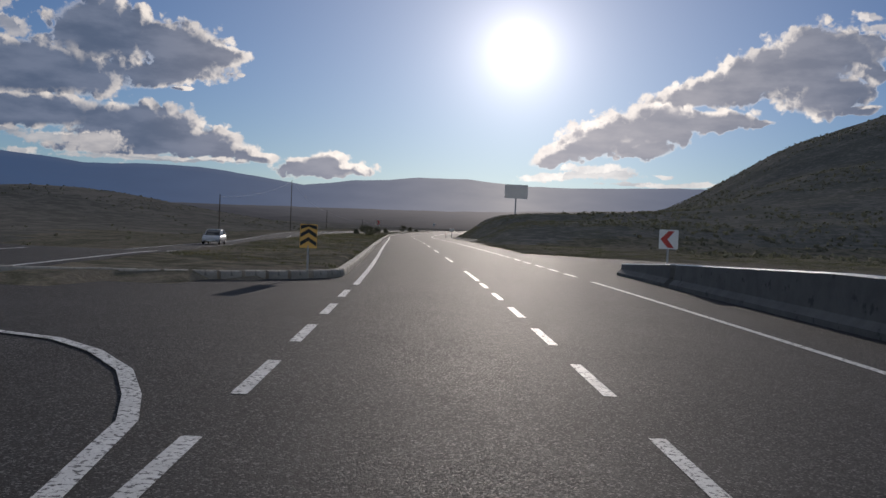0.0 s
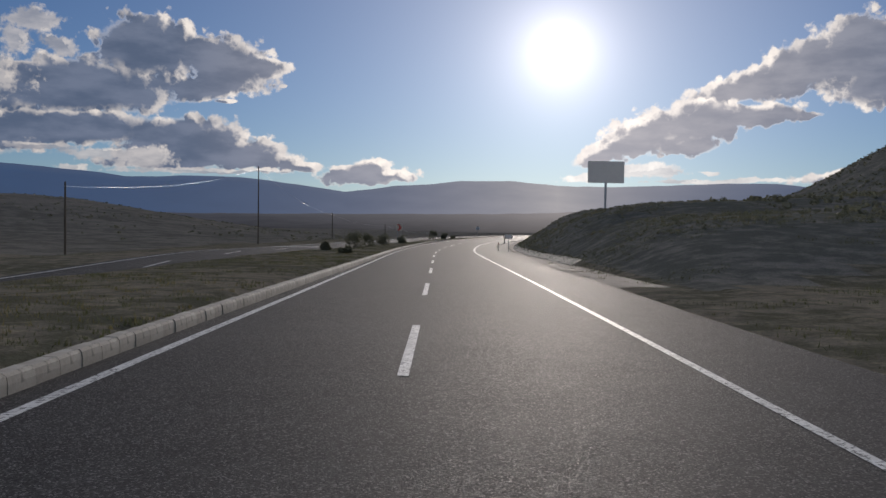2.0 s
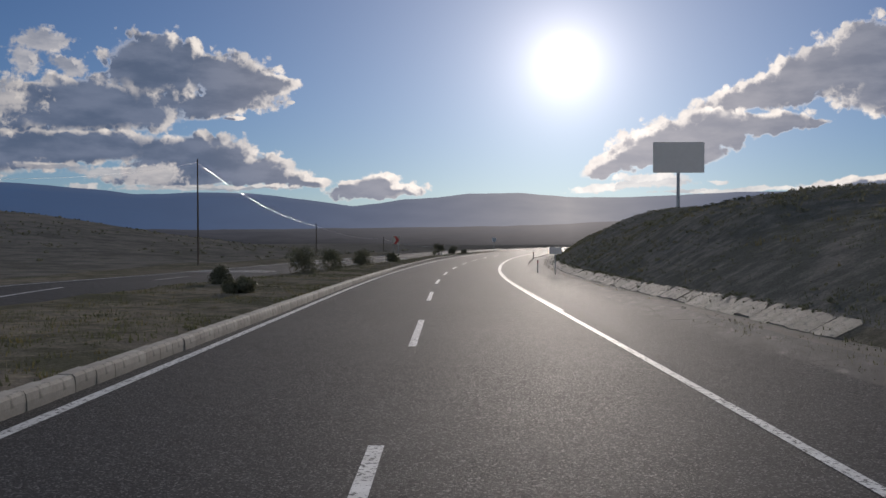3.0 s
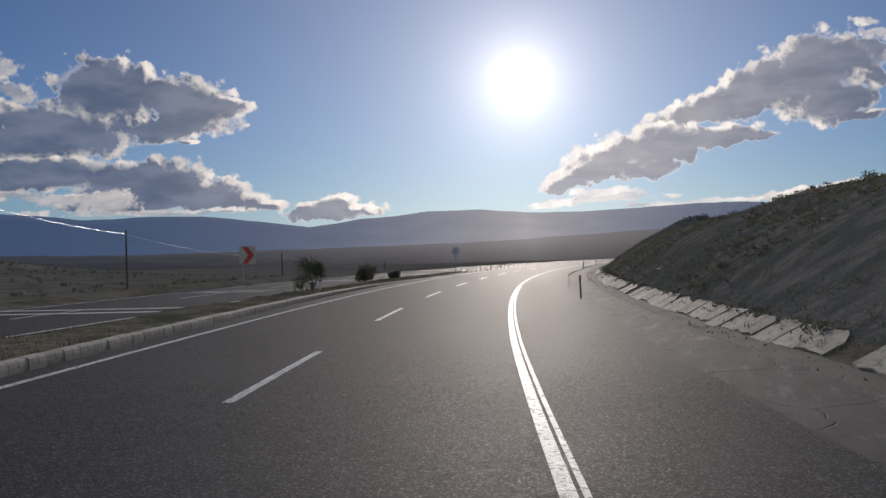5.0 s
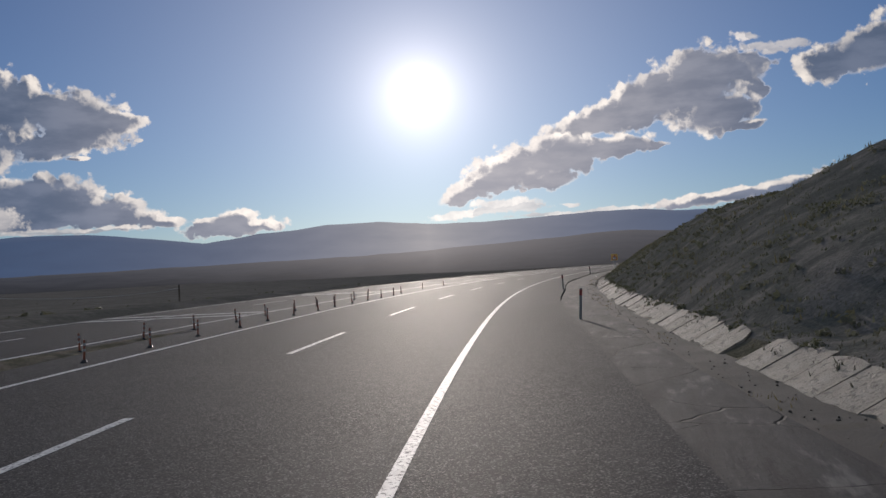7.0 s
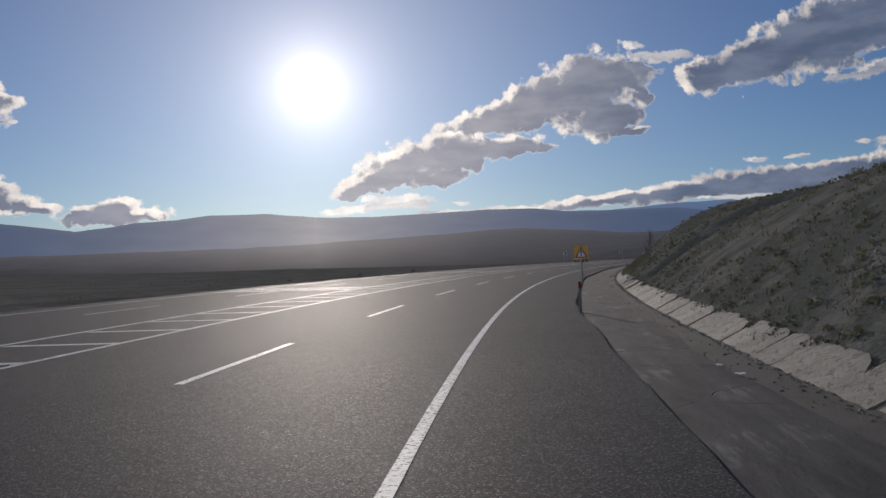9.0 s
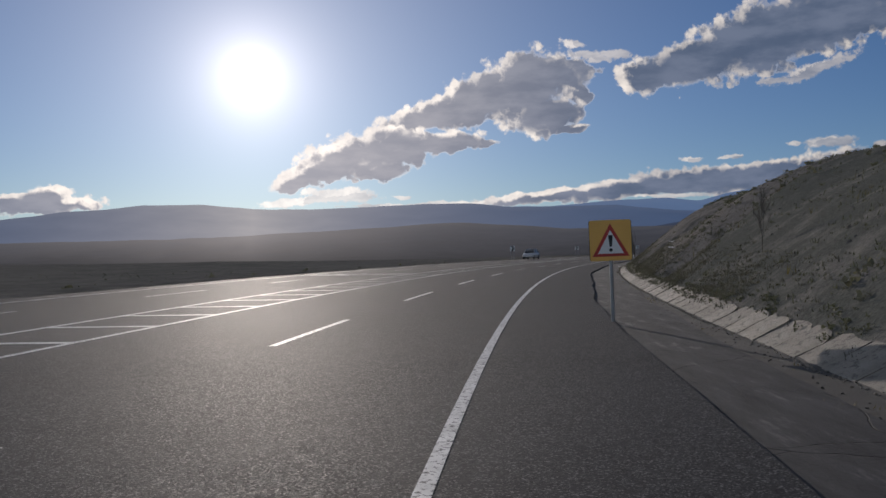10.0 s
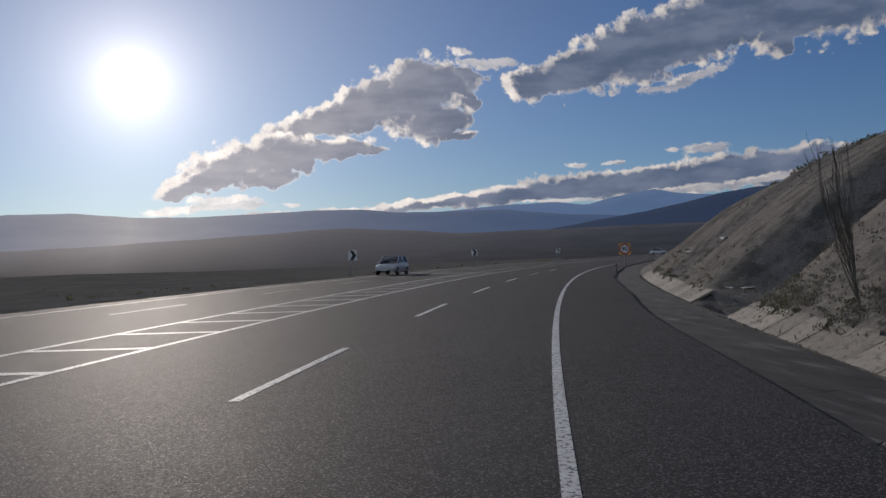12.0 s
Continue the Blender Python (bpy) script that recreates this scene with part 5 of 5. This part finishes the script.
for k, (s0, d0, wide, high) in enumerate(((186.9, -6.2, 1.25, 1.25), (173.2, -5.8, 1.45, 1.5), (103.4, -8.0, 0.9, 0.7), (117.8, -7.5, 1.7, 1.5), (123.5, -6.9, 1.6, 1.3),
                                          (133.5, -6.7, 1.5, 1.2), (97.5, -5.9, 0.9, 0.45), (146, -6.2, 1.2, 0.9), (194, -6.0, 0.8, 0.6))):
    bush(lean_ground(s0, d0), wide, high, 60 + k)


def tufts(name, label, spots, blades, high, spread, mat, seed):
    """Blades of grass or stalks in tufts at (s, d) spots, as one piece of stuff."""
    rng = np.random.default_rng(seed)
    s, d = np.repeat(spots[0], blades), np.repeat(spots[1], blades)
    n = len(s)
    x, y = along(s, d)
    z = ground_height(s, d) + rise(s) - 0.03
    scale = np.repeat(rng.uniform(0.5, 1.35, len(spots[0])), blades)
    x, y = x + rng.normal(0, spread, n) * scale, y + rng.normal(0, spread, n) * scale
    a, tilt = rng.uniform(0, 2 * np.pi, n), rng.uniform(0.05, 0.75, n)
    h = high * scale * rng.uniform(0.5, 1.2, n)
    wide = 0.012 + 0.03 * h
    tip = np.stack([x + np.cos(a) * tilt * h, y + np.sin(a) * tilt * h, z + h * np.cos(tilt * 0.8)], 1)
    side = np.stack([-np.sin(a) * wide, np.cos(a) * wide, np.zeros(n)], 1)
    root = np.stack([x, y, z], 1)
    verts = np.concatenate([root - side, root + side, tip])
    faces = [(i, n + i, 2 * n + i) for i in range(n)]
    return tagged(raw_object(name, verts, faces, mat), label, "vegetation", kind="stuff")


rng = np.random.default_rng(4)


def scatter(count, s0, s1, d0, d1, clump=0.0, seed=0):
    s, d = rng.uniform(s0, s1, count), rng.uniform(d0, d1, count)
    if clump:
        keep = rough_noise(s, d, clump, 3, seed) > -0.02
        s, d = s[keep], d[keep]
    return s, d


s, d = scatter(14000, 1, 212, -9.6, -3.7, 2.5, 3)
inside = (d < np.interp(s, *KERB_LINE) - 0.35) & (d > np.interp(s, *INNER_LINE) + 0.9)
tufts("median_grass", "short green and dry grass on the strip between carriageways", (s[inside], d[inside]), 8, 0.085, 0.08, GREEN_BLADE, 1)
s, d = scatter(3500, 1, 212, -9.6, -3.7, 3.5, 8)
inside = (d < np.interp(s, *KERB_LINE) - 0.35) & (d > np.interp(s, *INNER_LINE) + 0.9)
tufts("median_dry_grass", "dry straw-coloured grass on the strip between carriageways", (s[inside], d[inside]), 7, 0.10, 0.08, DRY, 2)
s, d = scatter(30000, 80, 345, 8.3, 26, 3.0, 5)
tufts("bank_scrub", "dark low scrub covering the bank", (s, d), 8, 0.085, 0.09, LEAF, 3)
s, d = scatter(3400, 80, 335, 8.6, 24, 4.0, 15)
tufts("bank_dry_grass", "dry stalks standing on the bank", (s, d), 6, 0.17, 0.10, DRY, 4)
s, d = scatter(5200, 88, 416, 7.7, 9.4, 1.3, 25)
tufts("ditch_weeds", "weeds along the upper edge of the ditch slabs", (s, d), 9, 0.075, 0.09, WEED, 5)
s = rng.uniform(318, 383, 9000)
d = np.interp(s, *FOOT_LINE) - 0.15 + rng.exponential(0.75, 9000)
keep = (rough_noise(s, d, 2.2, 4, 27) > -0.10 + 0.12 * (d - 8.5)) & (d < 11.5)
tufts("foot_weeds", "dark dry weeds in a belt along the foot of the bank", (s[keep], d[keep]), 12, 0.06, 0.09, WEED, 9)
s, d = scatter(700, 96, 420, 6.75, 7.2, 1.6, 35)
tufts("ditch_grass", "dry grass at the foot of the ditch slabs", (s, d), 5, 0.08, 0.06, DRY, 6)
s, d = scatter(16000, 26, 90, 6.0, 40, 4.0, 45)
tufts("verge_grass", "dry grass on the open verge", (s, d), 6, 0.10, 0.12, GREEN_BLADE, 7)
s, d = scatter(8000, -10, 330, -60, -21, 5.0, 55)
tufts("plain_grass", "dry grass and low scrub on the plain", (s, d), 6, 0.15, 0.22, LEAF, 8)


def clumps(name, label, spots, size, leaves, mat, seed, leaf=0.20):
    """Low round shrubs of loose leaves at (s, d) spots, as one piece of stuff."""
    rng2 = np.random.default_rng(seed)
    x, y = along(*spots)
    z = ground_height(*spots) + rise(spots[0])
    n = len(x) * leaves
    r = np.repeat(size * rng2.uniform(0.4, 1.3, len(x)), leaves)
    way = rng2.normal(size=(n, 3))
    way /= np.linalg.norm(way, axis=1)[:, None]
    p = np.stack([np.repeat(x, leaves), np.repeat(y, leaves), np.repeat(z, leaves)], 1) + way * r[:, None] * np.array([1, 1, 0.55]) * rng2.uniform(0.4, 1.05, n)[:, None]
    p[:, 2] += 0.35 * r
    a = rng2.normal(size=(n, 3))
    a /= np.linalg.norm(a, axis=1)[:, None]
    b = np.cross(a, way)
    k = (leaf * r)[:, None]
    verts = np.concatenate([p - a * k, p + b * k, p + a * k, p - b * k])
    return tagged(raw_object(name, verts, [(i, n + i, 2 * n + i, 3 * n + i) for i in range(n)], mat), label, "vegetation", kind="stuff")


s, d = scatter(900, 40, 620, -330, -26, 40, 61)
clumps("plain_shrubs", "scattered dark shrubs on the plain and low hills", (s, d), 0.45, 22, SAGE, 5, 0.3)
s, d = scatter(5000, 190, 560, -130, -22, 9, 65)
clumps("plain_low_scrub", "low dark scrub covering the near plain", (s, d), 0.30, 9, SAGE, 15, 0.5)
s, d = scatter(2600, 345, 425, 13.5, 26, 5, 68)
clumps("crest_scrub", "dark low scrub along the crest of the cut slope", (s, d), 0.24, 22, LEAF, 16)
s, d = scatter(12000, 80, 350, 8.5, 27, 5, 73)
clumps("bank_low_scrub", "dense low dark scrub over the bank", (s, d), 0.15, 12, SAGE, 17, 0.32)
s, d = scatter(450, 80, 330, 11, 60, 9, 71)
clumps("bank_shrubs", "low dark shrubs on the bank", (s, d), 0.40, 90, LEAF, 6, 0.11)


s = rng.uniform(322, 383, 1500)
d = np.interp(s, *FOOT_LINE) + rng.exponential(0.9, 1500)
keep = (rough_noise(s, d, 3.0, 3, 29) > 0.0) & (d < 12)
clumps("foot_scrub", "low dusty scrub along the foot of the bank", (s[keep], d[keep]), 0.10, 26, WEED, 18, 0.15)
s, d = scatter(24000, 20, 330, 24, 240, 14, 81)
clumps("hill_shrubs", "dark shrubs dotted over the hillside", (s, d), 0.34, 8, SAGE, 7, 0.5)
s = rng.uniform(88, 416, 2200)
d = np.interp(s, *TOE_LINE) + rng.normal(0.68, 0.13, 2200)
keep = rough_noise(s, d, 1.2, 3, 91) > -0.12
s, d = s[keep], d[keep]
clumps("slab_weeds", "low weeds creeping over the upper edge of the slabs", (s, d), 0.11, 24, LEAF, 8)


def stones(name, label, spots, size, mat, seed):
    rng2 = np.random.default_rng(seed)
    verts, faces = [], []
    x, y = along(*spots)
    z = ground_height(*spots) + rise(spots[0])
    corner = np.array([[-1, -1, -1], [1, -1, -1], [1, 1, -1], [-1, 1, -1], [-0.7, -0.6, 1], [0.6, -0.7, 0.8], [0.7, 0.6, 1], [-0.6, 0.7, 0.9]])
    for a, b, c in zip(x, y, z):
        r = size * rng2.uniform(0.4, 1.3) * rng2.uniform(0.6, 1.2, 3)
        k = len(verts)
        turn = Matrix.Rotation(rng2.uniform(0, 6.28), 3, "Z") @ Matrix.Rotation(rng2.uniform(-0.4, 0.4), 3, "X")
        for q in corner * r * rng2.uniform(0.75, 1.1, (8, 3)):
            verts.append(tuple(Vector((a, b, c)) + turn @ Vector(q)))
        faces += [(k, k + 3, k + 2, k + 1), (k + 4, k + 5, k + 6, k + 7), (k, k + 1, k + 5, k + 4), (k + 1, k + 2, k + 6, k + 5), (k + 2, k + 3, k + 7, k + 6), (k + 3, k, k + 4, k + 7)]
    return tagged(raw_object(name, verts, faces, mat), label, "stones", kind="stuff")


stones("slope_stones", "loose stones and clods lying on the cut slope", scatter(1500, 300, 420, 8.8, 26), 0.035, SOIL, 3)
stones("verge_gravel", "gravel and crumbs of asphalt along the road edge", scatter(5200, 90, 420, 5.5, 7.4), 0.016, VERGE, 4)
stones("pale_stones", "pale stones scattered on the banks", scatter(260, 90, 420, 8.2, 22), 0.05, SLAB, 6)
s = rng.uniform(250, 416, 3600)
d = np.interp(s, *TOE_LINE) - 0.10 + rng.normal(0, 0.05, 3600) + 0.05 * rough_noise(s, 0 * s, 2.0, 3, 12)
stones("slab_grit", "pale grit and crumbs lying along the foot of the slabs", (s, d), 0.016, SLAB, 9)

# scraps of litter in the ditch and on the bank
PLASTIC = surface("plastic_scrap", (0.65, 0.65, 0.66), (0.8, 0.8, 0.8), 5, 30, (0.3, 0.5), 0.3, 0.01)
for k, (s0, d0, size) in enumerate(((276.5, 6.75, 0.06), (277.4, 6.7, 0.05), (372.4, 6.6, 0.09), (388.8, 8.5, 0.16), (341, 9.2, 0.18), (346, 9.6, 0.15), (398, 9.3, 0.3), (171, 9.0, 0.12), (361.5, 8.2, 0.05), (361.0, 8.1, 0.06), (362.5, 8.9, 0.04), (363.4, 9.3, 0.05), (364.6, 9.7, 0.05),
                                   (405, 8.7, 0.16), (406.5, 8.9, 0.10), (389, 8.0, 0.10))):
    rnd = random.Random(k)
    bm = bmesh.new()
    bmesh.ops.create_grid(bm, x_segments=4, y_segments=4, size=size)
    for v in bm.verts:
        v.co.z = 0.04 + rnd.uniform(-0.3, 0.5) * size * 0.5
        v.co.x *= rnd.uniform(0.6, 1.1)
    scrap = mesh_object("plastic_scrap", bm, PLASTIC, True)
    scrap.matrix_world = lean_ground(s0, d0, 0.0) @ pose(0, 0, 0, 0, 0, 40 * k)
    tagged(scrap, "crumpled pale plastic scrap lying beside the road", "litter", group="scraps of litter")

# ---------------------------------------------------------------- cars
GLASS = surface("car_glass", (0.010, 0.011, 0.012), (0.016, 0.017, 0.018), 1, 10, (0.04, 0.08), 0, 0, specular=0.8)
TYRE = surface("tyre_rubber", (0.012, 0.012, 0.012), (0.025, 0.025, 0.025), 6, 40, (0.8, 0.95), 0.2, 0.004)
RIM = surface("wheel_rim", (0.35, 0.35, 0.36), (0.5, 0.5, 0.5), 4, 30, (0.25, 0.4), 0, 0, metal=0.9)
LAMP = surface("lamp_glass", (0.7, 0.7, 0.7), (0.8, 0.8, 0.8), 4, 30, (0.08, 0.15), 0, 0, specular=0.8)


def loft(bm, sections):
    rings = [[bm.verts.new(p) for p in sec] for sec in sections]
    n = len(rings[0])
    for a, b in zip(rings, rings[1:]):
        for i in range(n - 1):
            bm.faces.new((a[i], a[i + 1], b[i + 1], b[i]))
    for ring, flip in ((rings[0], False), (rings[-1], True)):
        bm.faces.new(ring[::-1] if flip else ring)
    bmesh.ops.recalc_face_normals(bm, faces=bm.faces)


def build_car(name, label, m, paint, tall=1.0):
    """A hatchback that faces +y, 4.2 m long."""
    car = tagged(new(name), label, "car")
    car.matrix_world = m
    bm = bmesh.new()
    stations = [(-2.10, 0.42, 0.80, 0.74), (-2.02, 0.30, 0.92, 0.83), (-1.5, 0.20, 0.96, 0.87), (-0.6, 0.20, 0.95, 0.885), (0.5, 0.20, 0.94, 0.885), (1.2, 0.20, 0.90, 0.875),
                (1.75, 0.22, 0.80, 0.83), (2.02, 0.30, 0.68, 0.74), (2.10, 0.38, 0.58, 0.62)]
    secs = []
    for y, low, high, half in stations:
        secs.append([(-half * 0.90, y, low), (-half, y, low + 0.10), (-half, y, (low + high) / 2), (-half * 0.97, y, high - 0.05), (-half * 0.88, y, high),
                     (half * 0.88, y, high), (half * 0.97, y, high - 0.05), (half, y, (low + high) / 2), (half, y, low + 0.10), (half * 0.90, y, low)])
    loft(bm, secs)
    body = part("body", bm, paint, car, smooth_faces=True)
    bm = bmesh.new()
    top = 1.47 * tall
    secs = []
    for y, low, high, half in ((-1.95, 0.86, 0.95, 0.74), (-1.72, 0.88, top - 0.14, 0.64), (-1.2, 0.88, top - 0.01, 0.61), (-0.2, 0.88, top, 0.61), (0.25, 0.88, top - 0.04, 0.62), (1.05, 0.86, 0.92, 0.76)):
        secs.append([(-0.80, y, low), (-half - 0.04, y, (low + high) / 2), (-half, y, high - 0.03), (-half + 0.06, y, high), (half - 0.06, y, high), (half, y, high - 0.03), (half + 0.04, y, (low + high) / 2), (0.80, y, low)])
    loft(bm, secs)
    part("cabin", bm, GLASS, car, "dark glazed cabin", True)
    bm = bmesh.new()
    box(bm, (1.20, 1.62, 0.045), (0, -0.66, top - 0.002), 0.02)
    part("roof", bm, paint, car, smooth_faces=True)
    for side in (-1, 1):
        for line, radii in (([(side * 0.76, 1.02, 0.93), (side * 0.66, 0.3, top - 0.05), (side * 0.60, 0.1, top)], [0.035, 0.035, 0.03]),
                            ([(side * 0.80, -0.45, 0.92), (side * 0.645, -0.42, top - 0.03)], [0.035, 0.03]),
                            ([(side * 0.78, -1.7, 0.92), (side * 0.63, -1.55, top - 0.08)], [0.09, 0.06])):
            bm = bmesh.new()
            tube(bm, line, radii, 6)
            part("pillar", bm, paint, car)
        bm = bmesh.new()
        box(bm, (0.12, 0.09, 0.10), (side * 0.95, 0.72, 0.98), 0.03)
        part("door_mirror", bm, paint, car)
        bm = bmesh.new()
        box(bm, (0.30, 0.16, 0.13), (side * 0.60, 1.97, 0.63), 0.04, Matrix.Rotation(radians(-14 * side), 4, "Z"))
        part("headlight", bm, LAMP, car, "clear glass headlight")
        bm = bmesh.new()
        box(bm, (0.14, 0.10, 0.28), (side * 0.70, -2.03, 0.80), 0.03)
        part("tail_light", bm, RED, car, "red tail light")
        for y in (-1.28, 1.30):
            wheel = new("wheel")
            wheel.parent = car
            wheel.matrix_basis = Matrix.Translation((side * 0.80, y, 0.31))
            bm = bmesh.new()
            tube(bm, [(-0.10, 0, 0), (-0.08, 0, 0), (0.08, 0, 0), (0.10, 0, 0)], [0.27, 0.31, 0.31, 0.27], 20)
            part("tyre", bm, TYRE, wheel, smooth_faces=False)
            bm = bmesh.new()
            tube(bm, [(0.07 * side, 0, 0), (0.105 * side, 0, 0)], [0.20, 0.17], 14)
            part("rim", bm, RIM, wheel, "grey metal rim")
    bm = bmesh.new()
    box(bm, (1.1, 0.05, 0.14), (0, 2.07, 0.46), 0.02)
    part("grille", bm, BLACK, car)
    bm = bmesh.new()
    box(bm, (0.50, 0.02, 0.11), (0, 2.115, 0.40), 0.0)
    part("plate_bar", bm, WHITE, car)
    return car


def plain_height(x, y):
    """Height of the ground at world x, y past the road's curved part."""
    s = np.arange(300, 800, 1.0)[:, None]
    d = np.arange(-80, 30, 1.0)[None, :]
    px, py = along(s + 0 * d, d + 0 * s)
    k = np.argmin((px - x) ** 2 + (py - y) ** 2)
    return float(ground_height((s + 0 * d).flat[k:k + 1], (d + 0 * s).flat[k:k + 1])[0])


SILVER = surface("silver_car_paint", (0.40, 0.40, 0.40), (0.46, 0.46, 0.46), 1, 20, (0.25, 0.35), 0, 0, metal=0.15)
CAR_WHITE = surface("white_car_paint", (0.70, 0.70, 0.70), (0.76, 0.76, 0.76), 1, 20, (0.15, 0.25), 0, 0)
build_car("hatchback_car", "light silver hatchback on the far carriageway", on_road(66.5, -20.6, float(dip(66.5)), 180), SILVER)
build_car("oncoming_car", "silver car coming the other way on the far carriageway", on_road(432, -12.6, 0.0, 180), SILVER, 1.04)
for name, label, x, y, tall in (("white_car", "white car far ahead beside the bend", 225.8, 528.0, 1.0), ("white_van", "tall white car far ahead beside the bend", 243.2, 538.6, 1.15)):
    build_car(name, label, Matrix.Translation((x, y, plain_height(x, y))) @ pose(0, 0, 0, 0, 0, -125), CAR_WHITE, tall)
